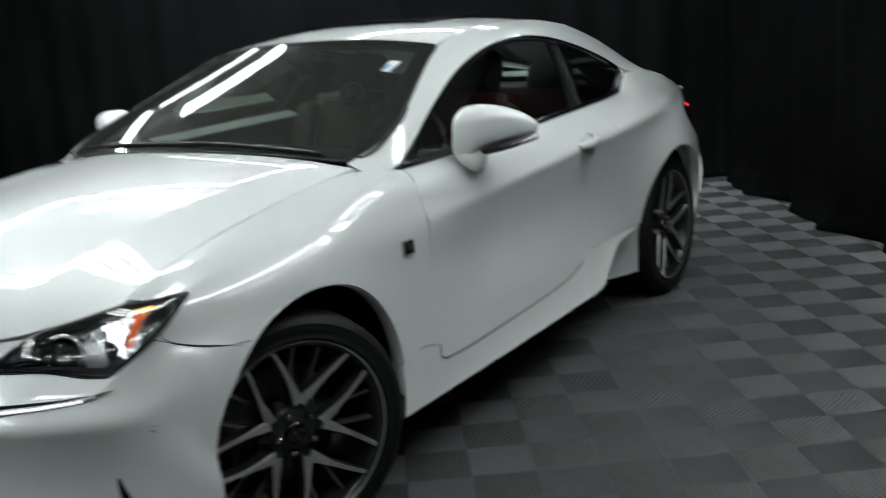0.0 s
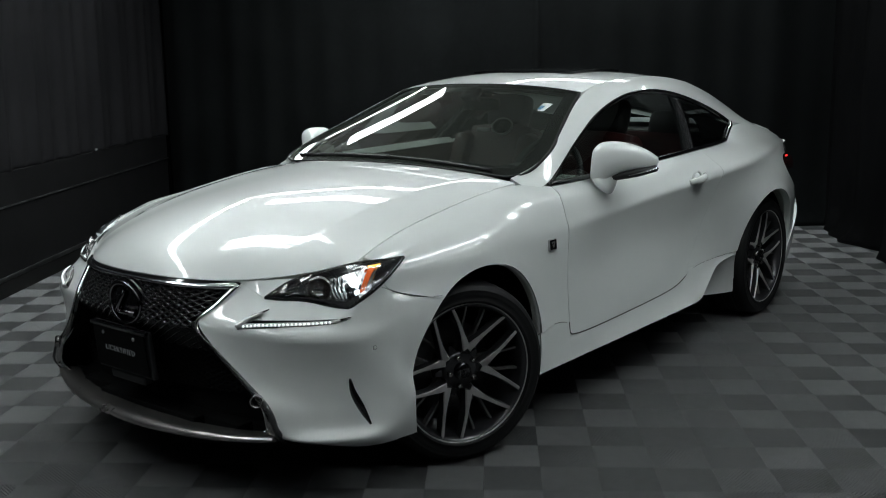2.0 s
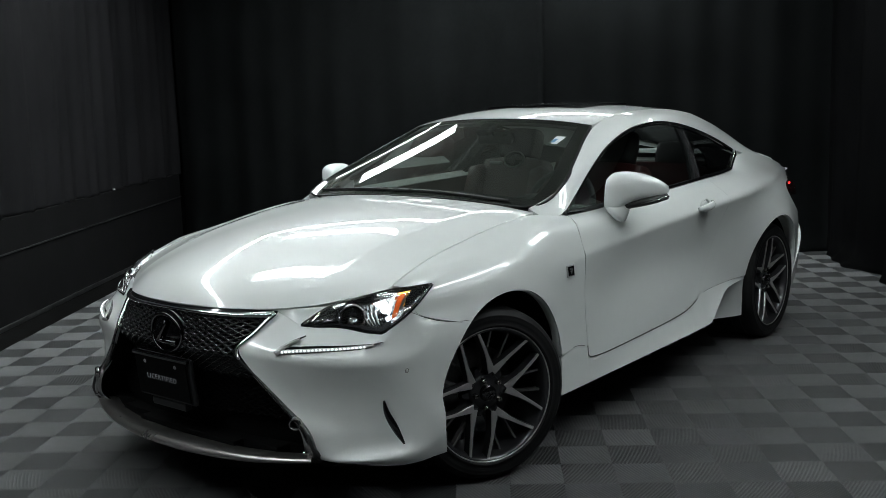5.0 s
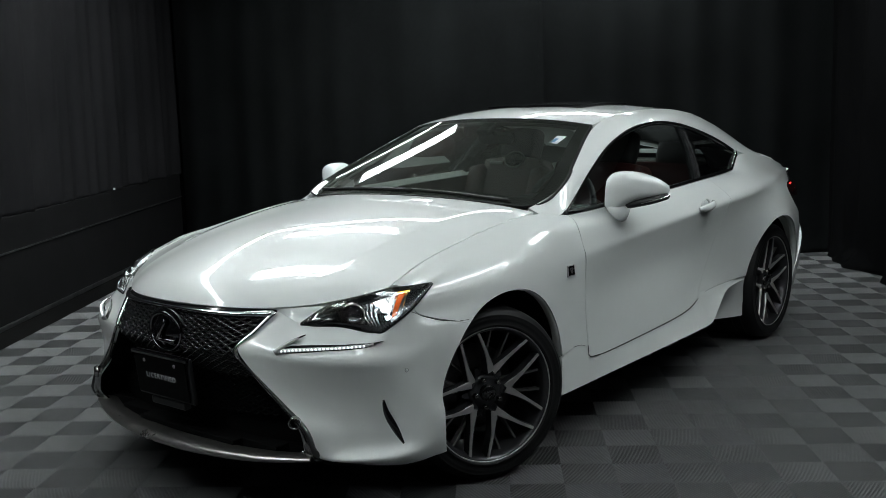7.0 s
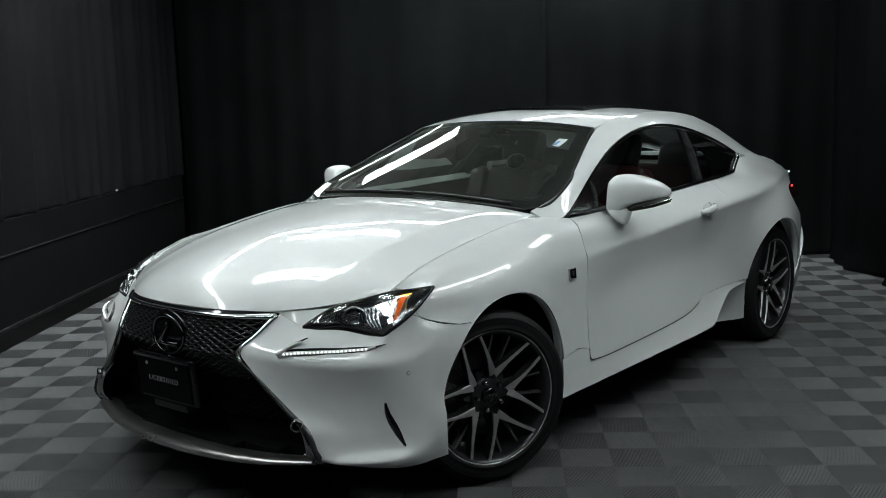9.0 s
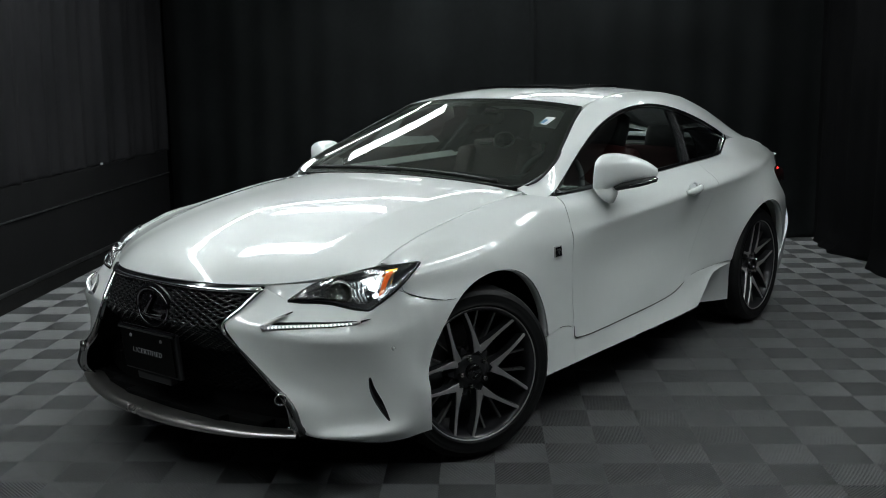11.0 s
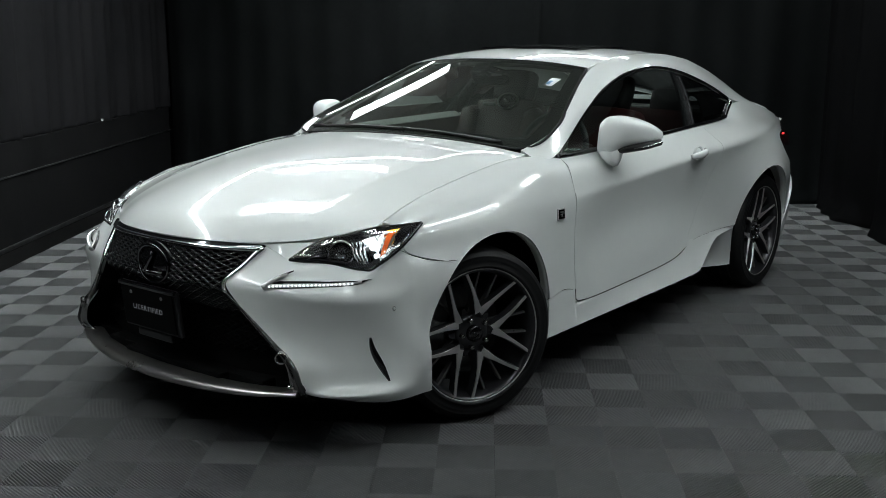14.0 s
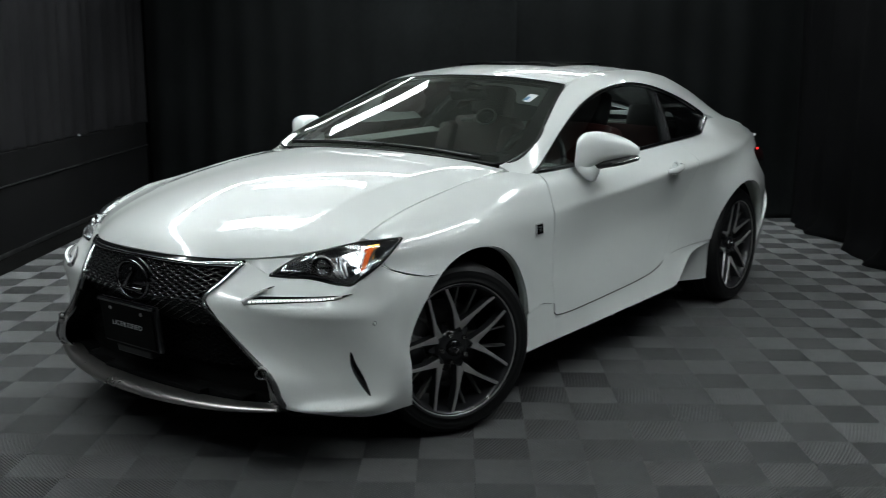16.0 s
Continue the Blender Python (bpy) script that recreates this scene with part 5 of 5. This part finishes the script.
# wipers and cowl
for k, (a, b) in enumerate((((-0.528, 0.55, 1.004), (-0.55, -0.12, 1.032)), ((-0.54, -0.02, 1.028), (-0.555, -0.62, 1.01)))):
    w = thing("wiper", "", "")
    w.parent = car
    mid = (np.array(a) + np.array(b)) / 2 + np.array([0.0, 0, 0.006])
    part("arm", tube(even([a, mid, b], 16), np.linspace(0.007, 0.004, 16), 6), BLACK_PLASTIC, w)
    part("blade", tube(even([np.array(a) * 0.75 + np.array(b) * 0.25 + np.array([-0.005, 0, 0.008]), b], 10), 0.005, 6), RUBBER, w)
cw = np.array([half_to_full([(-0.50 - 0.05 * k, 0.0 + 0.645 * f, 0.995 - 0.03 * f * f - 0.012 * (1 - k)) for f in np.linspace(1, 0, 6)]) for k in range(4)])
part("cowl_panel", sheet(cw, 0.005, centre=(None, 0, 0)), BLACK_PLASTIC, car)


# ---- door mirrors ----
def door_mirror():
    d = thing("door_mirror", "", "")
    d.parent = car
    m = Matrix.Translation((-0.935, 0.945, 1.029)) @ pose(0, 0, 0, 0, 4, 112)
    fs = np.linspace(0, 1, 26)
    top_z = spline([(0.0, 0.044), (0.04, 0.062), (0.16, 0.074), (0.42, 0.076), (0.7, 0.064), (0.9, 0.044), (1.0, 0.024)], fs)[:, 1]
    low_z = spline([(0.0, -0.088), (0.04, -0.094), (0.22, -0.092), (0.34, -0.068), (0.55, -0.046), (0.8, -0.030), (0.94, -0.022), (1.0, -0.010)], fs)[:, 1]
    shell = []
    for f, a, b in zip(fs, top_z, low_z):
        deep = 0.092 * (0.55 + 0.45 * math.sin(math.pi * min(1, 0.25 + f * 0.75))) * (1 - 0.55 * f ** 3)
        ring = []
        for q in np.linspace(0, 2 * math.pi, 33):
            cx, cz = math.copysign(abs(math.cos(q)) ** 0.6, math.cos(q)), math.copysign(abs(math.sin(q)) ** 0.68, math.sin(q))
            ring.append((-0.128 + 0.262 * f, (deep if cx < 0 else 0.045) * cx, (a + b) / 2 + cz * (a - b) / 2))
        shell.append(ring)
    cap0, cap1 = np.array(shell[0]).mean(0), np.array(shell[-1]).mean(0)
    shell = [[tuple(cap0 * (1 - w) + np.array(p) * w - np.array([0.006 * (1 - w), 0, 0])) for p in shell[0]] for w in (0.02, 0.7, 0.93)] + shell + [[tuple(cap1 * (1 - w) + np.array(p) * w + np.array([0.006 * (1 - w), 0, 0])) for p in shell[-1]] for w in (0.9, 0.5, 0.02)]
    part("shell", moved(sheet(np.array(shell), 0, centre=(0, 0, 0)), m), PAINT, d)
    part("under_cover", moved(merged(tube(even([(-0.04, -0.035, -0.068), (0.01, -0.05, -0.054), (0.07, -0.045, -0.038), (0.128, -0.012, -0.018)], 16), np.linspace(0.026, 0.024, 16), 8, flat=0.7)), m), BLACK_PLASTIC, d)
    part("turn_signal", moved(tube(even([(0.03, -0.072, -0.052), (0.09, -0.062, -0.034), (0.138, -0.024, -0.016)], 16), np.linspace(0.003, 0.009, 16), 8, flat=0.6), m), CHROME, d, "clear turn signal strip")
    part("mirror_glass", moved(box(0.15, 0.004, 0.075, 0.002), m @ pose(-0.02, 0.0445, 0.0)), CHROME, d, "mirror glass")
    part("foot", tube(even([(-0.862, 0.862, 0.918), (-0.872, 0.878, 0.938), (-0.880, 0.890, 0.955), (-0.888, 0.902, 0.985)], 10), [0.030, 0.050, 0.057, 0.058, 0.055, 0.051, 0.047, 0.043, 0.041, 0.04], 20, flat=0.85, up=(1, 0, 0)), PAINT, d)
    return d


flip_side(door_mirror()).matrix_basis = pose(0, 0.05, 0.003)


# ---- wheels ----
def wheel(at, steer, turn, width):
    w = thing("wheel", "", "")
    w.parent = car
    w.matrix_basis = at @ pose(0, 0, 0, 0, 0, steer) @ pose(0, 0, 0, 0, turn, 0)
    hw = width / 2
    tyre = part("tyre", lathe([(0.256, hw - 0.012), (0.262, hw + 0.001), (0.267, hw + 0.006), (0.272, hw + 0.006), (0.275, hw + 0.0025), (0.288, hw + 0.0055), (0.296, hw + 0.0058), (0.305, hw + 0.0035), (0.3065, hw + 0.0042), (0.309, hw + 0.003), (0.3105, hw + 0.001), (0.318, hw - 0.003), (0.327, hw - 0.014), (0.3325, hw - 0.028), (0.335, hw - 0.05), (0.336, 0.0), (0.335, -hw + 0.04), (0.32, -hw), (0.27, -hw)], 96), RUBBER, w)
    grooves = merged(*[lathe([(0.3365, y - 0.004), (0.3372, y), (0.3365, y + 0.004)], 72) for y in (hw - 0.075, 0.0, -hw + 0.08)])
    part("tread_groove", grooves, BLACK_PLASTIC, tyre)
    rim = part("rim", lathe([(0.262, hw - 0.008), (0.258, hw - 0.002), (0.250, hw - 0.006), (0.243, hw - 0.022), (0.236, hw - 0.05), (0.232, -hw + 0.03), (0.25, -hw + 0.01)], 96), GUNMETAL, w, "dark alloy barrel")
    part("rim_edge", lathe([(0.2625, hw - 0.0065), (0.2605, hw - 0.0005), (0.2575, hw - 0.0005), (0.2555, hw - 0.004)], 96), MACHINED, rim, "thin machined rim edge")

    def spoke(a0, r0, a1, r1, widths, y0, y1, thick=0.03, crown=0.012, bow=0.0):
        """A blade from radius r0 at angle a0 out to r1 at a1, its width running through the given values."""
        bmz = bmesh.new()
        rings = []
        n0 = 12
        p0, p1 = Vector((r0 * math.cos(a0), 0, r0 * math.sin(a0))), Vector((r1 * math.cos(a1), 0, r1 * math.sin(a1)))
        d = (p1 - p0).normalized()
        n = Vector((-d.z, 0, d.x))
        for k in range(n0 + 1):
            f = k / n0
            wd = float(np.interp(f, np.linspace(0, 1, len(widths)), widths)) / 2
            c = p0.lerp(p1, f) + n * (bow * math.sin(math.pi * f)) + Vector((0, y0 * (1 - f) + y1 * f + crown * math.sin(math.pi * f), 0))
            rings.append([bmz.verts.new(c + n * e * wd * q + Vector((0, h, 0))) for e, q, h in ((-1, 1.1, -thick), (-1, 1, -0.003), (-1, 0.88, 0), (1, 0.88, 0), (1, 1, -0.003), (1, 1.1, -thick))])
        for p, q in zip(rings, rings[1:]):
            for k in range(5):
                bmz.faces.new((p[k], p[k + 1], q[k + 1], q[k]))
        bmz.faces.new(rings[0])
        bmz.faces.new(rings[-1][::-1])
        bmesh.ops.recalc_face_normals(bmz, faces=bmz.faces)
        return bmz

    face_w, flank_w = (0.030, 0.024, 0.016, 0.0125, 0.0115, 0.011, 0.0115), (0.034, 0.028, 0.020, 0.0165, 0.0155, 0.015, 0.0155)
    for k in range(5):
        a = 2 * math.pi * k / 5
        part("spoke", merged(*[spoke(a + e * 0.035, 0.083, a + e * radians(27), 0.255, face_w, hw - 0.036, hw - 0.009, 0.004, 0.003, -0.004 * e) for e in (1, -1)]), MACHINED, w, "machined face of a forked spoke")
        part("spoke_flank", merged(*[spoke(a + e * 0.035, 0.080, a + e * radians(27), 0.253, flank_w, hw - 0.0405, hw - 0.0135, 0.034, 0.003, -0.004 * e) for e in (1, -1)]), GUNMETAL, w, "dark painted sides of the spoke")
        part("spoke_root", spoke(a, 0.045, a, 0.105, (0.05, 0.036, 0.02), hw - 0.056, hw - 0.040, 0.03, 0.0), GUNMETAL, w)
        for e in (1, -1):
            part("spoke_back", spoke(a + e * 0.32, 0.075, a + e * radians(9.5), 0.246, (0.013, 0.010, 0.009), hw - 0.078, hw - 0.040, 0.022, 0.003), INNER_ALLOY, w, "thin dark inner spoke")
        g = a + math.pi / 5
        part("spoke_web", spoke(g, 0.05, g, 0.098, (0.05, 0.03, 0.014), hw - 0.060, hw - 0.066, 0.03, 0.0), GUNMETAL, w)
    part("hub", lathe([(0.0, hw - 0.047), (0.045, hw - 0.047), (0.066, hw - 0.052), (0.074, hw - 0.066), (0.076, hw - 0.1)], 48), GUNMETAL, w)
    part("hub_cap", lathe([(0.0, hw - 0.026), (0.022, hw - 0.027), (0.031, hw - 0.031), (0.033, hw - 0.048)], 32), GLOSS_BLACK, w)
    part("cap_mark", merged(tube([(0.004, hw - 0.0245, 0.014), (-0.010, hw - 0.0245, -0.010), (0.014, hw - 0.0245, -0.010)], 0.0026, 6)), CHROME, w, "small bright mark")
    for k in range(5):
        a = 2 * math.pi * (k + 0.5) / 5
        part("lug_nut", moved(lathe([(0.0, 0.012), (0.007, 0.011), (0.0095, 0.006), (0.0105, -0.008)], 12), Matrix.Translation((0.056 * math.cos(a), hw - 0.036, 0.056 * math.sin(a)))), DARK_CHROME, w, "dark bright wheel nut")
    part("brake_disc", lathe([(0.08, hw - 0.135), (0.165, hw - 0.135), (0.167, hw - 0.14), (0.167, hw - 0.16), (0.08, hw - 0.16)], 64), STEEL, w)
    part("brake_caliper", lathe([(0.10, hw - 0.10), (0.16, hw - 0.10), (0.178, hw - 0.12), (0.178, hw - 0.17), (0.10, hw - 0.17)], 16, start=radians(-35), stop=radians(40)), GUNMETAL, w)
    return w


wheel(Matrix.Translation((0.0, 0.755, 0.336)), -22, 39.5, 0.24)
wheel(Matrix.Translation((0.0, -0.755, 0.336)) @ pose(0, 0, 0, 0, 0, 180), -22, 30, 0.24)
wheel(Matrix.Translation((-2.69, 0.757, 0.336)), 0, 20, 0.26)
wheel(Matrix.Translation((-2.69, -0.757, 0.336)) @ pose(0, 0, 0, 0, 0, 180), 0, 0, 0.26)

# underbody and engine bay closing the car from below
part("underbody", moved(box(4.1, 1.1, 0.1, 0.03), Matrix.Translation((-1.45, 0, 0.25))), LINER, car)
part("underbody", moved(box(1.75, 1.62, 0.1, 0.03), Matrix.Translation((-1.35, 0, 0.26))), LINER, car)
part("inner_bulkhead", moved(box(0.05, 1.2, 0.5, 0.01), Matrix.Translation((-0.45, 0, 0.6))), LINER, car)

# ---- cabin ----
dash = loft([[(-0.55, 0.70, 0.90), (-0.53, 0.0, 0.95), (-0.55, -0.70, 0.90)], [(-0.85, 0.72, 0.93), (-0.85, 0.0, 0.95), (-0.85, -0.72, 0.93)], [(-1.05, 0.72, 0.90), (-1.03, 0.0, 0.92), (-1.05, -0.72, 0.90)], [(-1.08, 0.72, 0.75), (-1.10, 0.0, 0.75), (-1.08, -0.72, 0.75)], [(-1.0, 0.72, 0.5), (-1.0, 0.0, 0.5), (-1.0, -0.72, 0.5)]], 30, 24)
part("dashboard", sheet(dash, 0.01, centre=(-1, 0, 0.3)), DASH, car)
hood_c = loft([[(-0.93, 0.52, 0.93), (-0.90, 0.38, 0.985), (-0.93, 0.22, 0.93)], [(-1.06, 0.52, 0.92), (-1.05, 0.38, 0.985), (-1.06, 0.22, 0.92)]], 14, 6)
part("gauge_hood", sheet(hood_c, 0.012, centre=(-1, 0.38, 0.6)), DASH, car)
sw = thing("steering_wheel", "", "")
sw.parent = car
sw.matrix_basis = Matrix.Translation((-1.20, 0.38, 0.90)) @ pose(0, 0, 0, 0, 68, 0)
part("wheel_rim", lathe([(0.185 + 0.015 * math.cos(a), 0.015 * math.sin(a)) for a in np.linspace(0, 2 * math.pi, 11)], 48, axis="Z"), BLACK_LEATHER, sw)
part("wheel_pad", box(0.13, 0.15, 0.05, 0.02), BLACK_LEATHER, sw)
for a in (90, -90, 0):
    part("wheel_spoke", box(0.16, 0.035, 0.02, 0.006, pose(0, 0, 0, 0, 0, a) @ pose(0.11, 0, 0)), DARK_CHROME, sw)


def cushion(sx, sy, sz, m, soft=0.4):
    bm = bmesh.new()
    bmesh.ops.create_cube(bm, size=1)
    bmesh.ops.subdivide_edges(bm, edges=bm.edges[:], cuts=7, use_grid_fill=True)
    for v in bm.verts:
        p = v.co * 2
        r = max(abs(c) for c in p)
        q = p.normalized() * r if p.length > 1e-6 else p
        v.co = (p.lerp(q, soft)) / 2
        v.co = Vector((v.co.x * sx, v.co.y * sy, v.co.z * sz))
    for f in bm.faces:
        f.smooth = True
    return moved(bm, m)


for y in (0.38, -0.38):
    s = thing("front_seat", "", "")
    s.parent = car
    base = pose(-1.46 if y < 0 else -1.22, y, 0.47)
    part("seat_cushion", cushion(0.52, 0.50, 0.20, base), RED_LEATHER, s)
    for e in (1, -1):
        part("side_bolster", cushion(0.50, 0.11, 0.2, base @ pose(0, 0.23 * e, 0.06)), BLACK_LEATHER, s)
    rear = base @ pose(-0.28, 0, 0.05) @ pose(0, 0, 0, 0, -22, 0)
    part("seat_back", cushion(0.16, 0.46, 0.66, rear @ pose(0, 0, 0.28), 0.3), RED_LEATHER, s)
    for e in (1, -1):
        part("back_bolster", cushion(0.17, 0.11, 0.56, rear @ pose(0.05, 0.22 * e, 0.26)), RED_LEATHER, s)
    part("headrest", cushion(0.12, 0.27, 0.20, rear @ pose(0.01, 0, 0.68), 0.45), BLACK_LEATHER, s)
    if y < 0:
        eye = rear @ pose(0.085, 0.022, 0.565) @ pose(0, 0, 0, 0, 90, 0) @ Matrix.Diagonal((0.9, 1.3, 1.3, 1))
        part("headrest_opening", moved(lathe([(0.0, 0.004), (0.05, 0.003), (0.052, -0.02)], 32, axis="Z"), eye), GLOSS_BLACK, s, "black oval opening under the headrest")
        part("opening_rim", moved(lathe([(0.052 + 0.006 * math.cos(a), 0.006 * math.sin(a)) for a in np.linspace(0, 2 * math.pi, 9)], 32, axis="Z"), eye), GREY_LINING, s, "pale oval rim")
        part("belt_guide", box(0.012, 0.09, 0.02, 0.004, rear @ pose(0.09, -0.10, 0.54)), GREY_LINING, s, "pale belt guide")
rs = thing("rear_seat", "", "")
rs.parent = car
part("seat_cushion", cushion(0.5, 1.1, 0.2, pose(-2.25, 0, 0.55), 0.25), RED_LEATHER, rs)
part("seat_back", cushion(0.18, 1.1, 0.5, pose(-2.52, 0, 0.78) @ pose(0, 0, 0, 0, -25, 0), 0.25), RED_LEATHER, rs)
for y in (0.3, -0.3):
    part("headrest", cushion(0.1, 0.24, 0.17, pose(-2.62, y, 1.06) @ pose(0, 0, 0, 0, -20, 0), 0.45), BLACK_LEATHER, rs)
part("parcel_shelf", moved(box(0.5, 1.1, 0.02, 0.005), Matrix.Translation((-2.88, 0, 1.0))), DASH, car)
part("shelf_edge", moved(box(0.05, 1.06, 0.035, 0.012), Matrix.Translation((-2.655, 0, 1.012))), GREY_LINING, car, "pale padded edge of the parcel shelf")
for s in (1, -1):
    lining = loft([[(-2.42, 0.605 * s, 1.0), (-2.70, 0.58 * s, 1.0), (-2.98, 0.55 * s, 1.0)], [(-2.40, 0.595 * s, 1.07), (-2.68, 0.57 * s, 1.06), (-2.95, 0.545 * s, 1.035)], [(-2.36, 0.575 * s, 1.13), (-2.62, 0.55 * s, 1.11), (-2.90, 0.535 * s, 1.06)]], 14, 8)
    part("pillar_lining", sheet(lining, 0.006), DASH, car, "dark lining behind the rear side window")
part("headliner", sheet(roof_f[2:-2, 2:-2] - np.array([0, 0, 0.045]), 0.006, centre=(None, 0, 0.5)), GREY_LINING, car)
for dr in doors:
    s = 1 if dr == doors[0] else -1
    card = loft([[(-0.62, 0.765 * s, 0.935), (-1.3, 0.785 * s, 0.955), (-2.35, 0.74 * s, 0.985)], [(-0.62, 0.74 * s, 0.75), (-1.3, 0.73 * s, 0.75), (-2.35, 0.70 * s, 0.75)], [(-0.62, 0.76 * s, 0.32), (-1.3, 0.76 * s, 0.32), (-2.3, 0.70 * s, 0.32)]], 30, 14)
    part("door_lining", sheet(card, 0.008), RED_LEATHER, dr, "red leather door lining")
    if s < 0:
        # light caught by the door's inner cap, put into the ledge's pale colour
        ledge = np.array([[(x, -0.665 - 0.03 * k, 0.962 + 0.022 * (-0.9 - x) + 0.012 * k) for x in np.linspace(-0.95, -1.84, 16)] for k in range(3)])
        part("belt_ledge", sheet(ledge, 0.004, centre=(None, 0, 0.5)), LIT_TRIM, dr, "ledge along the foot of the window, pale as if lit from outside")
rv = thing("rear_view_mirror", "", "")
rv.parent = car
part("mirror_body", cushion(0.035, 0.23, 0.065, pose(-1.20, 0.0, 1.235), 0.35), GLOSS_BLACK, rv)
part("mirror_stalk", tube([(-1.13, 0, 1.30), (-1.17, 0, 1.27), (-1.20, 0, 1.24)], 0.009, 8), BLACK_PLASTIC, rv)
part("camera_cover", box(0.09, 0.08, 0.03, 0.01, pose(-1.12, 0, 1.285) @ pose(0, 0, 0, 0, 28, 0)), BLACK_PLASTIC, rv)

# inspection sticker on the windshield
st = Matrix.Translation((-1.04, 0.47, 1.2365)) @ pose(0, 0, 0, 0, 24.5, 0) @ pose(0, 0, 0, 0, 0, -8)
part("window_sticker", box(0.075, 0.055, 0.001, 0, st), STICKER, car, "small white paper sticker on the glass")
part("sticker_print", box(0.035, 0.02, 0.0006, 0, st @ pose(0.008, -0.008, 0.0012)), STICKER_BLUE, car)

# ---- floor tiles: ribbed quads, two by two to a tile ----
RIBS = 27


def clip(poly, nx, ny, limit):
    """The part of a convex polygon where nx * x + ny * y >= limit."""
    res = []
    for i in range(len(poly)):
        a, b = poly[i], poly[(i + 1) % len(poly)]
        fa, fb = nx * a[0] + ny * a[1] - limit, nx * b[0] + ny * b[1] - limit
        if fa >= 0:
            res.append(a)
        if fa * fb < 0:
            t = fa / (fa - fb)
            res.append((a[0] + (b[0] - a[0]) * t, a[1] + (b[1] - a[1]) * t))
    return res


def tile_geometry(verts, faces, at=None, flip=0):
    """One tile: two by two quads of slanted ribs, cut by a seam along each quad's diagonal. A rib is a thin web
    that carries a wider cap with chamfered edges; between the caps lie dark gaps."""
    q = QUAD - 0.0012
    pitch = q * 2 / RIBS

    def prism(layers, way, i, j, top, bottom):
        b, n = len(verts), len(layers[0][0])
        for pts, z in layers:
            for x, y in pts:
                x = x if way else q - x
                p = ((i - 1) * QUAD + x, (j - 1) * QUAD + y, z)
                verts.append(p if at is None else tuple(at @ Vector(p)))
        turn = 1 if way else -1
        if top:
            faces.append(tuple(range(b + (len(layers) - 1) * n, b + len(layers) * n))[::turn])
        if bottom:
            faces.append(tuple(range(b, b + n))[::-turn])
        for lay in range(len(layers) - 1):
            for e in range(n):
                f, g = b + lay * n + e, b + lay * n + (e + 1) % n
                faces.append((f, g, g + n, f + n)[::turn])

    for i in range(2):
        for j in range(2):
            way = (i + j + 1 + flip) % 2
            for k in range(RIBS):
                lo, hi, ch, tuck = k * pitch, k * pitch + pitch * 0.36, pitch * 0.07, pitch * 0.12
                for sx, sy in ((1, -1), (-1, 1)):
                    half = clip([(0, 0), (q, 0), (q, q), (0, q)], sx, sy, 0.0005)
                    foot = clip(clip(half, 1, 1, lo), -1, -1, -hi)
                    web = clip(clip(half, 1, 1, lo + tuck), -1, -1, tuck - hi)
                    if len(foot) < 3:
                        continue
                    rims = []
                    for inset in (0.4 * ch, 1.3 * ch):
                        rim = []
                        for x, y in foot:
                            s = x + y
                            d = (min(max(s, lo + inset), hi - inset) - s) / 2
                            rim.append((x + d, y + d))
                        rims.append(rim)
                    prism([(foot, -0.0025), (foot, -0.0011), (rims[0], -0.0004), (rims[1], 0.0)], way, i, j, True, True)
                    if len(web) > 2:
                        prism([(web, -0.02), (web, -0.0024)], way, i, j, False, False)


FRAME = Matrix(((C.x, R.x, 0, 0), (C.y, R.y, 0, 0), (0, 0, 1, 0), (0, 0, 0, 1)))
floor = thing("floor", "grey ribbed plastic tiles with ribs slanting in alternate squares", "floor", kind="structure")
floor.matrix_basis = Matrix.Translation(GRID_ORIGIN) @ FRAME
tile_me = bpy.data.meshes.new("floor_tile")
tv, tf = [], []
tile_geometry(tv, tf)
tile_me.from_pydata(tv, [], tf)
tile_me.materials.append(TILE)
c_org, r_org = GRID_ORIGIN.dot(C), GRID_ORIGIN.dot(R)
spots = []
for i in range(-14, 8):
    for j in range(-14, 20):
        cc, rr = c_org + (2 * i) * QUAD, r_org + (2 * j) * QUAD
        if -2.28 - 0.001 < cc - QUAD + 0.3 and cc - QUAD > -2.50 and cc + QUAD < RIGHT_C + 0.3 and -5.0 < rr < BACK_R + 0.1:
            near = (Vector((cc, rr)) - Vector((1.1, -1.6))).length
            spots.append((near, i, j))
spots.sort()
rest_v, rest_f = [], []
for k, (_, i, j) in enumerate(spots):
    m = Matrix.Translation((2 * i * QUAD, 2 * j * QUAD, 0))
    if k < 300:
        ob = new("floor_tile", tile_me)
        ob.parent = floor
        ob.matrix_basis = m
    else:
        tile_geometry(rest_v, rest_f, m)
rest = bpy.data.meshes.new("floor_tiles_far")
rest.from_pydata(rest_v, [], rest_f)
rest.materials.append(TILE)
ob = new("floor_tiles_far", rest)
ob.parent = floor
tagged(ob, "the same tiles farther off", kind="stuff")
